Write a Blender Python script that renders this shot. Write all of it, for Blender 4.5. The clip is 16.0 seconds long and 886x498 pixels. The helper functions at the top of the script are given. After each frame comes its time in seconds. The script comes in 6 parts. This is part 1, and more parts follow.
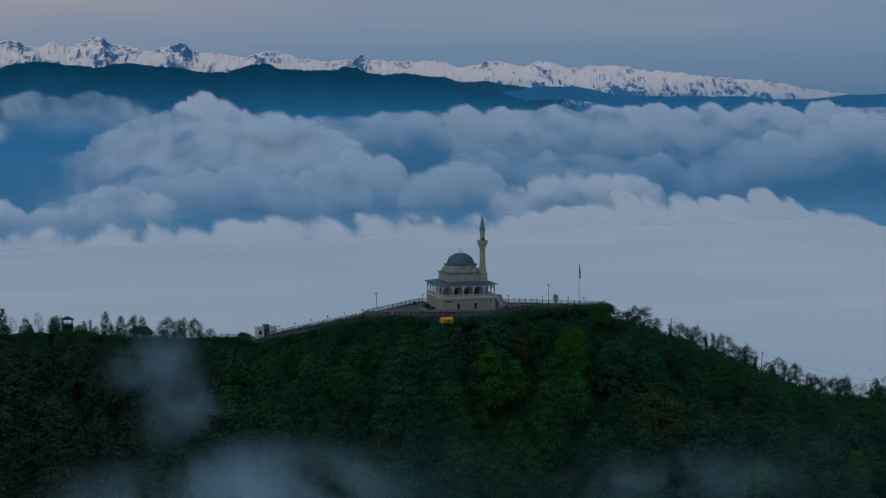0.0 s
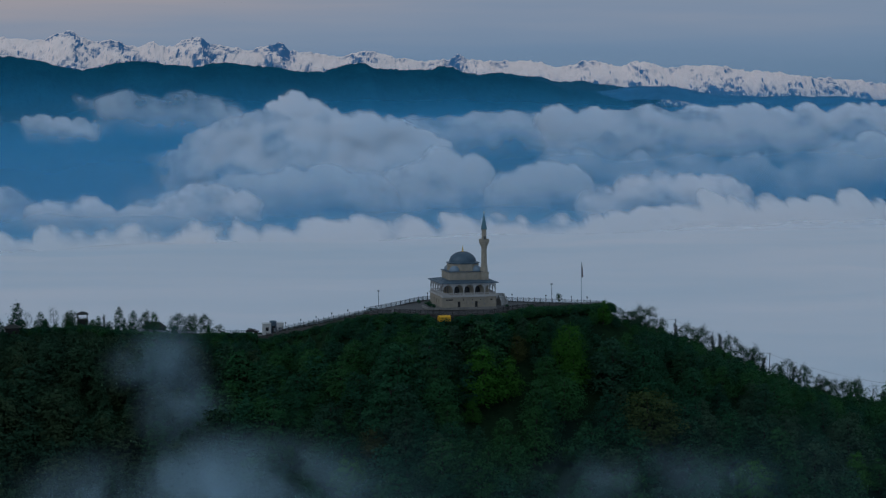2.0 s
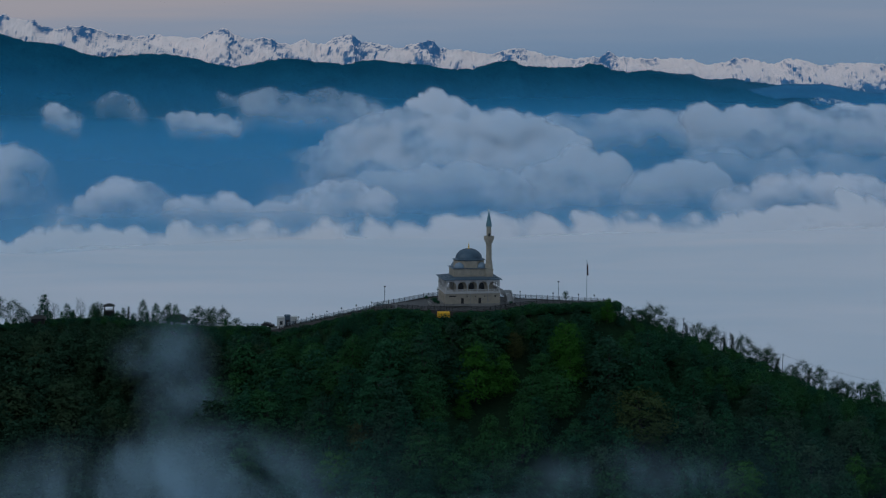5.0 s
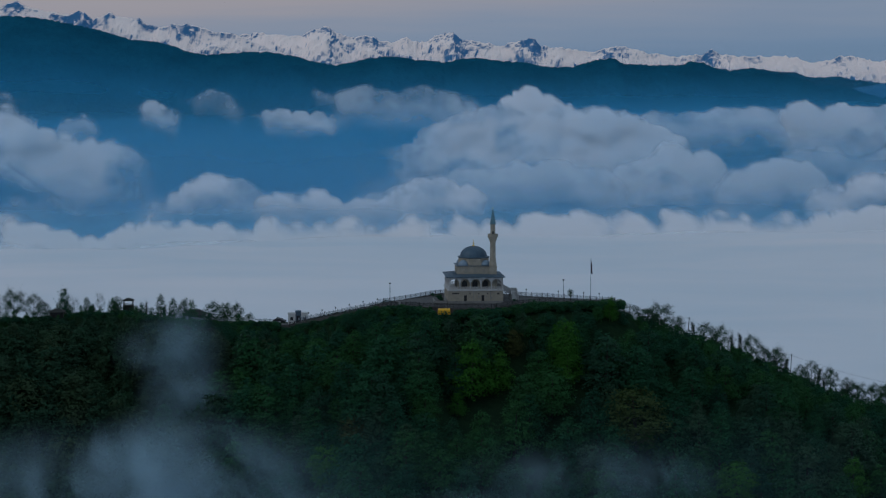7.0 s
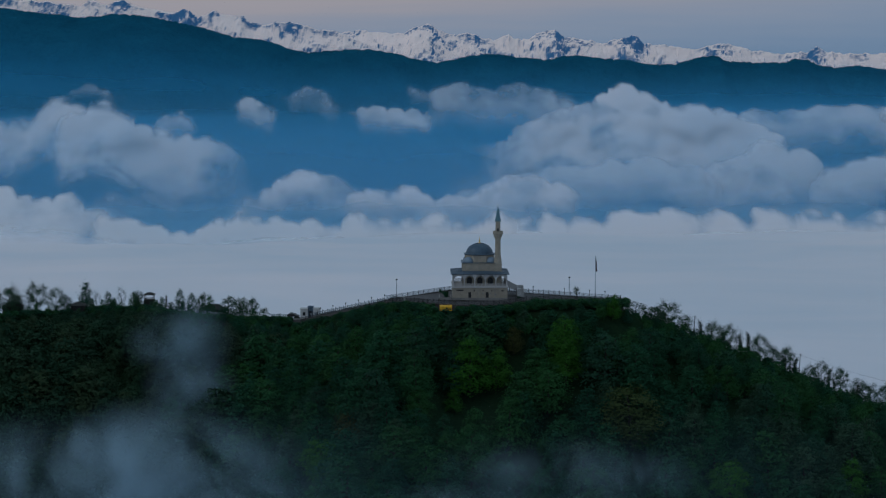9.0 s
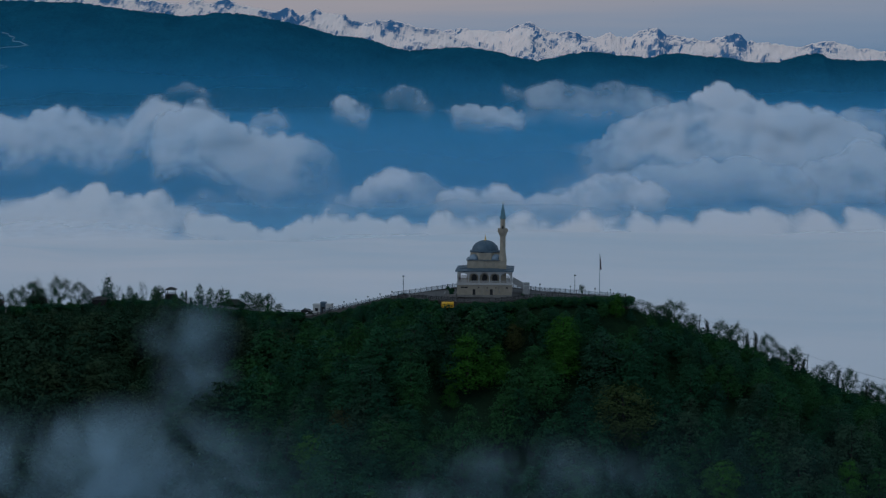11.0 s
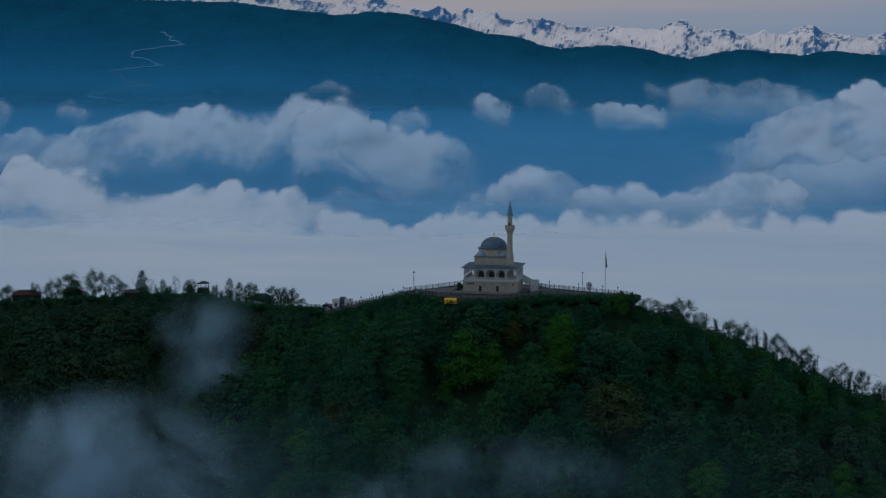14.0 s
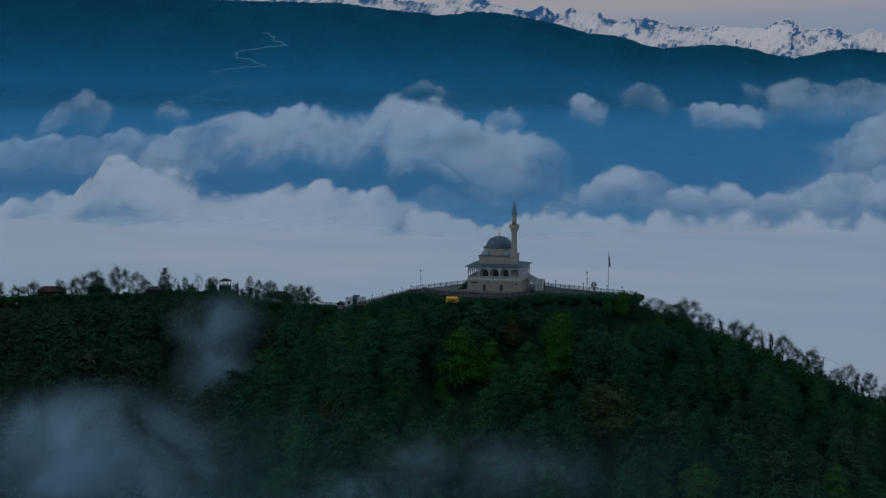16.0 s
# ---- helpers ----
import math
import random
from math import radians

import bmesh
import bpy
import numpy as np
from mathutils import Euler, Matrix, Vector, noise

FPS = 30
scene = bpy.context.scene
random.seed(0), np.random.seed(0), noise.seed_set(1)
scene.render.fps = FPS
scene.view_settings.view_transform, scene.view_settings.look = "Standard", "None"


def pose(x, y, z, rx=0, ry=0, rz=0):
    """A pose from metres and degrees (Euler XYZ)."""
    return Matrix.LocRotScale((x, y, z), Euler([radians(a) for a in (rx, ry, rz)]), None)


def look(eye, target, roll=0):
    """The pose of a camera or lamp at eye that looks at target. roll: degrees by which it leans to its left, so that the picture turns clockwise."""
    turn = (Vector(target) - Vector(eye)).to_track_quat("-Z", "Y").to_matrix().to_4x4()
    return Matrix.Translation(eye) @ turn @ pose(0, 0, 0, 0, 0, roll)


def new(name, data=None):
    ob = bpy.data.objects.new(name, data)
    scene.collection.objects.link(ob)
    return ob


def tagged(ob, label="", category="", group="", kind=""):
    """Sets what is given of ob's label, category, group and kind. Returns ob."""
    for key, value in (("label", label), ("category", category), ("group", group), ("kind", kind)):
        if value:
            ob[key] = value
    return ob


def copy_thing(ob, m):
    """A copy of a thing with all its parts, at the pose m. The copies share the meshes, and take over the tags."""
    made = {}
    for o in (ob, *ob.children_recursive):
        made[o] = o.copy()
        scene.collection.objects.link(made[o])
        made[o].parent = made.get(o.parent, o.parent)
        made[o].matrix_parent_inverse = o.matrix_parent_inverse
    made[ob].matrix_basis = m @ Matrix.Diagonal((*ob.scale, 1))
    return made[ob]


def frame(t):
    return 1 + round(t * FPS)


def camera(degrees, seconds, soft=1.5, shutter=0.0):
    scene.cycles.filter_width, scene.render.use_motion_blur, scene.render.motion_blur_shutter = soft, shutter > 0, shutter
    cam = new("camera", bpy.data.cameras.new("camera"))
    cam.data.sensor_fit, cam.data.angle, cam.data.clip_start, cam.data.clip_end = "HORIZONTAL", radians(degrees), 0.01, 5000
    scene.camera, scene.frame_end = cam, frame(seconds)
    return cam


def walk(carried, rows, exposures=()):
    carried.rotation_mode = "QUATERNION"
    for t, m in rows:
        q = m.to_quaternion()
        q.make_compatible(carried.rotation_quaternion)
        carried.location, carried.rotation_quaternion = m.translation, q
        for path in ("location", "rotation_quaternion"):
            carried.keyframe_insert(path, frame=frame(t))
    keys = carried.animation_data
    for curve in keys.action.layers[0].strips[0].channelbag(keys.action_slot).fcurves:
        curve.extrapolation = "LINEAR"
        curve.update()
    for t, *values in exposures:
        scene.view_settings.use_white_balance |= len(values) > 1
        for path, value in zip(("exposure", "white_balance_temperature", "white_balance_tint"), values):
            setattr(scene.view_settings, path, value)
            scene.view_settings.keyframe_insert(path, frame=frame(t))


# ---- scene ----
# ---- camera: a drone circling the hilltop ----
cam = camera(27.53, 16.0, soft=1.25)
PATH = [  # seconds, x, y, z, yaw, pitch, roll
    (0.0, -167.25, -549.62, 63.85, -16.373, -4.461, -0.314),
    (0.5, -159.53, -552.85, 63.76, -15.541, -4.452, -0.287),
    (1.0, -151.68, -555.94, 63.70, -14.704, -4.450, -0.261),
    (1.5, -143.70, -558.88, 63.65, -13.842, -4.461, -0.235),
    (2.0, -135.62, -561.69, 63.62, -12.950, -4.458, -0.209),
    (2.5, -127.43, -564.35, 63.60, -12.095, -4.457, -0.184),
    (3.0, -119.16, -566.88, 63.59, -11.159, -4.469, -0.159),
    (3.5, -110.82, -569.27, 63.58, -10.313, -4.481, -0.134),
    (4.0, -102.40, -571.51, 63.59, -9.424, -4.497, -0.110),
    (6.5, -59.56, -580.66, 63.67, -4.929, -4.576, 0.002),
    (7.0, -50.89, -582.06, 63.68, -4.028, -4.593, 0.023),
    (7.5, -42.19, -583.32, 63.70, -3.129, -4.610, 0.042),
    (8.0, -33.48, -584.43, 63.71, -2.205, -4.629, 0.060),
    (8.5, -24.75, -585.40, 63.72, -1.304, -4.651, 0.078),
    (9.0, -16.00, -586.21, 63.73, -0.405, -4.678, 0.094),
    (11.5, 27.84, -587.91, 63.67, 4.087, -4.767, 0.152),
    (12.0, 36.63, -587.75, 63.64, 4.970, -4.773, 0.159),
    (12.5, 45.43, -587.42, 63.60, 5.878, -4.784, 0.163),
    (13.0, 54.24, -586.91, 63.56, 6.792, -4.796, 0.165),
    (13.5, 63.07, -586.22, 63.51, 7.695, -4.806, 0.165),
    (14.0, 71.91, -585.34, 63.45, 8.620, -4.816, 0.162),
    (14.5, 80.78, -584.26, 63.38, 9.530, -4.815, 0.157),
    (15.0, 89.67, -582.99, 63.31, 10.452, -4.826, 0.149),
    (15.5, 98.60, -581.51, 63.23, 11.373, -4.820, 0.137),
    (16.0, 107.56, -579.83, 63.15, 12.299, -4.818, 0.122),
]
walk(cam, [(t, pose(x, y, z, 90 + pitch, 0, yaw) @ pose(0, 0, 0, 0, 0, roll)) for t, x, y, z, yaw, pitch, roll in PATH],
     exposures=[(0.0, 0.03, 6740, 10), (8.0, 0.01, 6740, 10), (16.0, 0.0, 6740, 10)])

# ---- world and sun: dull blue dusk under high stratus ----
scene.cycles.transparent_max_bounces = 24
SUN_ELEVATION, SUN_AZIMUTH = 42.0, -110.0      # degrees; azimuth clockwise from +y
world = bpy.data.worlds.new("sky")
scene.world = world
world.use_nodes = True
wn, wl = world.node_tree.nodes, world.node_tree.links
wn.clear()
w_out = wn.new("ShaderNodeOutputWorld")
w_bg = wn.new("ShaderNodeBackground")
w_sky = wn.new("ShaderNodeTexSky")
w_sky.sky_type, w_sky.sun_disc = "NISHITA", False
w_sky.sun_elevation, w_sky.sun_rotation = radians(SUN_ELEVATION), radians(SUN_AZIMUTH)
w_sky.altitude = 1200
w_scale = wn.new("ShaderNodeVectorMath"); w_scale.operation = "SCALE"
w_scale.inputs["Scale"].default_value = 0.055
w_co = wn.new("ShaderNodeTexCoord")
w_sep = wn.new("ShaderNodeSeparateXYZ")
w_ramp = wn.new("ShaderNodeValToRGB")          # stratus: bluer towards the horizon, lilac grey above
el = w_ramp.color_ramp.elements
el[0].position, el[0].color = 0.0, (0.075, 0.150, 0.265, 1)
el[1].position, el[1].color = 1.0, (0.245, 0.345, 0.465, 1)
for at, c in ((0.022, (0.098, 0.168, 0.285)), (0.038, (0.148, 0.198, 0.295)), (0.056, (0.240, 0.234, 0.280)), (0.08, (0.262, 0.252, 0.288)), (0.14, (0.225, 0.28, 0.36)), (0.5, (0.245, 0.335, 0.45))):
    e = el.new(at)
    e.color = (*c, 1)
w_map = wn.new("ShaderNodeMapping"); w_map.inputs["Scale"].default_value = (2.2, 2.2, 30)
w_noise = wn.new("ShaderNodeTexNoise")
w_noise.inputs["Scale"].default_value, w_noise.inputs["Detail"].default_value = 1.6, 5
w_add = wn.new("ShaderNodeMath"); w_add.operation = "MULTIPLY_ADD"
w_add.inputs[1].default_value = 0.044
w_sub = wn.new("ShaderNodeMath"); w_sub.operation = "SUBTRACT"; w_sub.inputs[1].default_value = 0.022
w_mix = wn.new("ShaderNodeMix"); w_mix.data_type = "RGBA"; w_mix.inputs[0].default_value = 0.92
wl.new(w_co.outputs["Generated"], w_sep.inputs[0])
wl.new(w_co.outputs["Generated"], w_map.inputs[0])
wl.new(w_map.outputs[0], w_noise.inputs["Vector"])
wl.new(w_noise.outputs[0], w_add.inputs[0])
wl.new(w_sep.outputs["Z"], w_add.inputs[2])
w_side = wn.new("ShaderNodeMath"); w_side.operation = "MULTIPLY_ADD"; w_side.inputs[1].default_value = -0.042
wl.new(w_sep.outputs["X"], w_side.inputs[0]); wl.new(w_add.outputs[0], w_side.inputs[2])
wl.new(w_side.outputs[0], w_sub.inputs[0])
wl.new(w_sub.outputs[0], w_ramp.inputs[0])
wl.new(w_sky.outputs[0], w_scale.inputs[0])
wl.new(w_scale.outputs[0], w_mix.inputs[6])
wl.new(w_ramp.outputs[0], w_mix.inputs[7])
wl.new(w_mix.outputs[2], w_bg.inputs[0])
w_bg.inputs[1].default_value = 1.22
wl.new(w_bg.outputs[0], w_out.inputs[0])

sun = new("sun", bpy.data.lights.new("sun", "SUN"))
sun.data.energy, sun.data.angle, sun.data.color = 0.28, radians(20), (1.0, 0.95, 0.92)
a = radians(SUN_AZIMUTH)
sun.matrix_world = look((0, 0, 300), (-math.sin(a) * 300, -math.cos(a) * 300, 300 - 300 * math.tan(radians(SUN_ELEVATION))))


# ---- materials ----
def material(name, colours, scale=1.0, rough=0.8, metal=0.0, bump=0.2, fine=8.0, spread=(0.3, 0.7), bump_dist=0.05, stretch=(1, 1, 1), spec=0.3):
    """A two-scale noise between the colours, with fine bump."""
    m = bpy.data.materials.new(name)
    m.use_nodes = True
    n, l = m.node_tree.nodes, m.node_tree.links
    b = n["Principled BSDF"]
    geo = n.new("ShaderNodeNewGeometry")
    mp = n.new("ShaderNodeMapping"); mp.inputs["Scale"].default_value = stretch
    l.new(geo.outputs["Position"], mp.inputs[0])
    t1 = n.new("ShaderNodeTexNoise"); t1.inputs["Scale"].default_value, t1.inputs["Detail"].default_value = scale, 4
    t2 = n.new("ShaderNodeTexNoise"); t2.inputs["Scale"].default_value, t2.inputs["Detail"].default_value = scale * fine, 3
    mix = n.new("ShaderNodeMix"); mix.inputs[0].default_value = 0.4
    ramp = n.new("ShaderNodeValToRGB")
    els = ramp.color_ramp.elements
    for i, c in enumerate(colours):
        pos = spread[0] + (spread[1] - spread[0]) * i / max(1, len(colours) - 1)
        el = els[i] if i < 2 else els.new(pos)
        el.position, el.color = pos, (*c, 1)
    for t in (t1, t2):
        l.new(mp.outputs[0], t.inputs["Vector"])
    l.new(t1.outputs[0], mix.inputs[2]); l.new(t2.outputs[0], mix.inputs[3])
    l.new(mix.outputs[0], ramp.inputs[0]); l.new(ramp.outputs[0], b.inputs["Base Color"])
    b.inputs["Roughness"].default_value, b.inputs["Metallic"].default_value = rough, metal
    b.inputs["Specular IOR Level"].default_value = spec
    if bump:
        bp = n.new("ShaderNodeBump")
        bp.inputs["Strength"].default_value, bp.inputs["Distance"].default_value = bump, bump_dist
        l.new(t2.outputs[0], bp.inputs["Height"]); l.new(bp.outputs[0], b.inputs["Normal"])
    return m


STONE = material("cream_limestone", [(0.22, 0.197, 0.155), (0.295, 0.262, 0.21), (0.345, 0.308, 0.25)], 0.8, 0.85, fine=6)
WHITE = material("white_marble", [(0.36, 0.355, 0.35), (0.47, 0.465, 0.455)], 1.2, 0.6)
PANE = material("pale_stone_lattice", [(0.22, 0.20, 0.17), (0.30, 0.27, 0.22)], 4.0, 0.8)
LEAD = material("lead_sheet", [(0.038, 0.072, 0.105), (0.060, 0.102, 0.140), (0.085, 0.128, 0.165)], 0.9, 0.5, 0.3, stretch=(1, 1, 0.4))
LEADPALE = material("pale_lead_sheet", [(0.13, 0.19, 0.24), (0.19, 0.25, 0.31)], 0.9, 0.5, 0.2)
TEAL = material("weathered_copper", [(0.06, 0.14, 0.18), (0.10, 0.21, 0.25)], 1.5, 0.5, 0.3)
GOLD = material("gilt_metal", [(0.55, 0.36, 0.10), (0.75, 0.52, 0.18)], 3, 0.35, 0.8, bump=0.05)
DARK = material("dark_opening", [(0.010, 0.012, 0.014), (0.022, 0.024, 0.028)], 1.5, 0.35, bump=0.05)
CONCRETE = material("grey_concrete", [(0.13, 0.13, 0.125), (0.20, 0.20, 0.19), (0.25, 0.245, 0.235)], 0.25, 0.9)
PAVING = material("stone_paving", [(0.05, 0.052, 0.055), (0.075, 0.075, 0.075), (0.10, 0.097, 0.095)], 0.35, 0.9)
RUBBLE = material("rubble_wall", [(0.025, 0.027, 0.026), (0.05, 0.048, 0.046), (0.085, 0.082, 0.076)], 0.9, 0.95, bump=0.6, bump_dist=0.2)
RAIL = material("pale_painted_metal", [(0.20, 0.25, 0.29), (0.27, 0.32, 0.36)], 2.0, 0.5)
IRON = material("dark_iron", [(0.02, 0.022, 0.025), (0.045, 0.047, 0.05)], 2.0, 0.5, 0.4)
GALV = material("galvanised_steel", [(0.16, 0.17, 0.18), (0.24, 0.25, 0.26)], 2.0, 0.45, 0.5)
YELLOW = material("yellow_tarpaulin", [(0.46, 0.235, 0.008), (0.60, 0.32, 0.012), (0.66, 0.36, 0.016)], 0.9, 0.55, bump=0.5, bump_dist=0.1)
FLAGRED = material("dark_red_cloth", [(0.035, 0.006, 0.008), (0.06, 0.009, 0.011)], 3.0, 0.8)
REDROOF = material("red_roof_tiles", [(0.036, 0.013, 0.012), (0.06, 0.018, 0.016)], 1.2, 0.85, bump=0.5)
DARKWOOD = material("dark_stained_timber", [(0.014, 0.016, 0.014), (0.026, 0.028, 0.025)], 1.5, 0.8)
PLASTER = material("white_plaster", [(0.42, 0.42, 0.41), (0.58, 0.58, 0.57)], 0.6, 0.85)
CARWHITE = material("white_car_paint", [(0.55, 0.56, 0.58), (0.62, 0.63, 0.65)], 0.6, 0.3, bump=0)
CARDARK = material("black_car_paint", [(0.015, 0.016, 0.02), (0.03, 0.032, 0.036)], 0.6, 0.3, bump=0)
GLASSDARK = material("tinted_glass", [(0.02, 0.025, 0.03), (0.035, 0.04, 0.045)], 1.0, 0.1, bump=0)
RUBBER = material("tyre_rubber", [(0.012, 0.012, 0.012), (0.025, 0.025, 0.025)], 3.0, 0.9)
BARK = material("bark", [(0.018, 0.018, 0.016), (0.042, 0.040, 0.034)], 2.0, 0.95, bump=0.6)
SOIL = material("forest_floor", [(0.006, 0.016, 0.009), (0.010, 0.026, 0.012), (0.016, 0.034, 0.015)], 0.12, 0.95, bump=0.6, bump_dist=0.4, spec=0.0)
# the blue of the air in between is put into this forest colour
RIDGEWOOD = material("haze_blue_forest", [(0.003, 0.050, 0.086), (0.004, 0.068, 0.112), (0.006, 0.086, 0.136)], 0.012, 0.95, bump=0.9, bump_dist=6.0, fine=7, spec=0.0)
TRACK = material("pale_gravel_track", [(0.36, 0.42, 0.46), (0.46, 0.51, 0.54)], 0.1, 0.95)


def leaf_material(name, colours, rough=0.65):
    m = bpy.data.materials.new(name)
    m.use_nodes = True
    n, l = m.node_tree.nodes, m.node_tree.links
    b = n["Principled BSDF"]
    info = n.new("ShaderNodeObjectInfo")
    att = n.new("ShaderNodeAttribute"); att.attribute_name = "tint"
    add = n.new("ShaderNodeMath"); add.operation = "ADD"
    fr = n.new("ShaderNodeMath"); fr.operation = "FRACT"
    isl = n.new("ShaderNodeNewGeometry")
    jit = n.new("ShaderNodeMath"); jit.operation = "MULTIPLY_ADD"; jit.inputs[1].default_value = 0.10
    ramp = n.new("ShaderNodeValToRGB")
    els = ramp.color_ramp.elements
    for i, c in enumerate(colours):
        pos = 0.05 + i / max(1, len(colours) - 1)
        el = els[i] if i < 2 else els.new(min(1, pos))
        el.position, el.color = min(1, pos), (*c, 1)
    l.new(info.outputs["Random"], add.inputs[0]); l.new(att.outputs["Fac"], add.inputs[1])
    l.new(add.outputs[0], fr.inputs[0])
    l.new(isl.outputs["Random Per Island"], jit.inputs[0]); l.new(fr.outputs[0], jit.inputs[2])
    l.new(jit.outputs[0], ramp.inputs[0]); l.new(ramp.outputs[0], b.inputs["Base Color"])
    b.inputs["Roughness"].default_value = rough
    b.inputs["Specular IOR Level"].default_value = 0.04
    tr = n.new("ShaderNodeBsdfTranslucent"); l.new(ramp.outputs[0], tr.inputs[0])
    mx = n.new("ShaderNodeMixShader"); mx.inputs[0].default_value = 0.35
    l.new(b.outputs[0], mx.inputs[1]); l.new(tr.outputs[0], mx.inputs[2])
    l.new(mx.outputs[0], n["Material Output"].inputs[0])
    return m


LEAF = leaf_material("dark_leaves", [(0.013, 0.060, 0.036), (0.016, 0.076, 0.040), (0.021, 0.090, 0.036), (0.027, 0.102, 0.030), (0.020, 0.068, 0.042)])
LEAFBRIGHT = leaf_material("spring_green_leaves", [(0.026, 0.108, 0.018), (0.038, 0.134, 0.021), (0.031, 0.120, 0.018)])
LEAFBROWN = leaf_material("russet_leaves", [(0.052, 0.066, 0.024), (0.062, 0.074, 0.026), (0.042, 0.078, 0.026)])
LEAFGREY = leaf_material("grey_green_leaves", [(0.028, 0.074, 0.044), (0.038, 0.088, 0.050), (0.032, 0.080, 0.048)])
LEAFSCRUB = leaf_material("dark_scrub_leaves", [(0.018, 0.058, 0.034), (0.026, 0.068, 0.036), (0.036, 0.066, 0.032), (0.022, 0.062, 0.036)])
NEEDLE = leaf_material("dark_needles", [(0.018, 0.039, 0.026), (0.026, 0.049, 0.031)])


def vapour_material(name, colour, low, high, wobble, noise_scale, opacity, soft=0.5, stretch=(1, 1, 1), axis="Z", invert=False):
    """Cloud or mist: scatters light, and thins out between two heights with ragged noise."""
    m = bpy.data.materials.new(name)
    m.use_nodes = True
    n, l = m.node_tree.nodes, m.node_tree.links
    n.remove(n["Principled BSDF"])
    geo = n.new("ShaderNodeNewGeometry")
    sep = n.new("ShaderNodeSeparateXYZ"); l.new(geo.outputs["Position"], sep.inputs[0])
    mp = n.new("ShaderNodeMapping"); mp.inputs["Scale"].default_value = stretch
    l.new(geo.outputs["Position"], mp.inputs[0])
    tx = n.new("ShaderNodeTexNoise"); tx.inputs["Scale"].default_value, tx.inputs["Detail"].default_value = noise_scale, 5
    l.new(mp.outputs[0], tx.inputs["Vector"])
    c = n.new("ShaderNodeMath"); c.operation = "MULTIPLY_ADD"
    c.inputs[1].default_value, c.inputs[2].default_value = 2 * wobble, -wobble
    l.new(tx.outputs[0], c.inputs[0])
    ad = n.new("ShaderNodeMath"); ad.operation = "ADD"
    l.new(c.outputs[0], ad.inputs[0]); l.new(sep.outputs[axis], ad.inputs[1])
    mr = n.new("ShaderNodeMapRange"); mr.interpolation_type = "SMOOTHSTEP"
    mr.inputs["From Min"].default_value, mr.inputs["From Max"].default_value = low, high
    mr.inputs["To Min"].default_value, mr.inputs["To Max"].default_value = (opacity, 0) if invert else (0, opacity)
    l.new(ad.outputs[0], mr.inputs["Value"])
    df = n.new("ShaderNodeBsdfDiffuse"); df.inputs[0].default_value = (*colour, 1)
    up = n.new("ShaderNodeVectorMath"); up.operation = "MULTIPLY_ADD"
    up.inputs[1].default_value, up.inputs[2].default_value = (0.42, 0.42, 0.42), (0, 0, 0.75)
    nz = n.new("ShaderNodeVectorMath"); nz.operation = "NORMALIZE"
    l.new(geo.outputs["Normal"], up.inputs[0]); l.new(up.outputs[0], nz.inputs[0]); l.new(nz.outputs[0], df.inputs["Normal"])
    tl = n.new("ShaderNodeBsdfTranslucent"); tl.inputs[0].default_value = (*colour, 1)
    m1 = n.new("ShaderNodeMixShader"); m1.inputs[0].default_value = soft
    l.new(df.outputs[0], m1.inputs[1]); l.new(tl.outputs[0], m1.inputs[2])
    tp = n.new("ShaderNodeBsdfTransparent")
    m2 = n.new("ShaderNodeMixShader")
    l.new(mr.outputs[0], m2.inputs[0]); l.new(tp.outputs[0], m2.inputs[1]); l.new(m1.outputs[0], m2.inputs[2])
    l.new(m2.outputs[0], n["Material Output"].inputs[0])
    return m


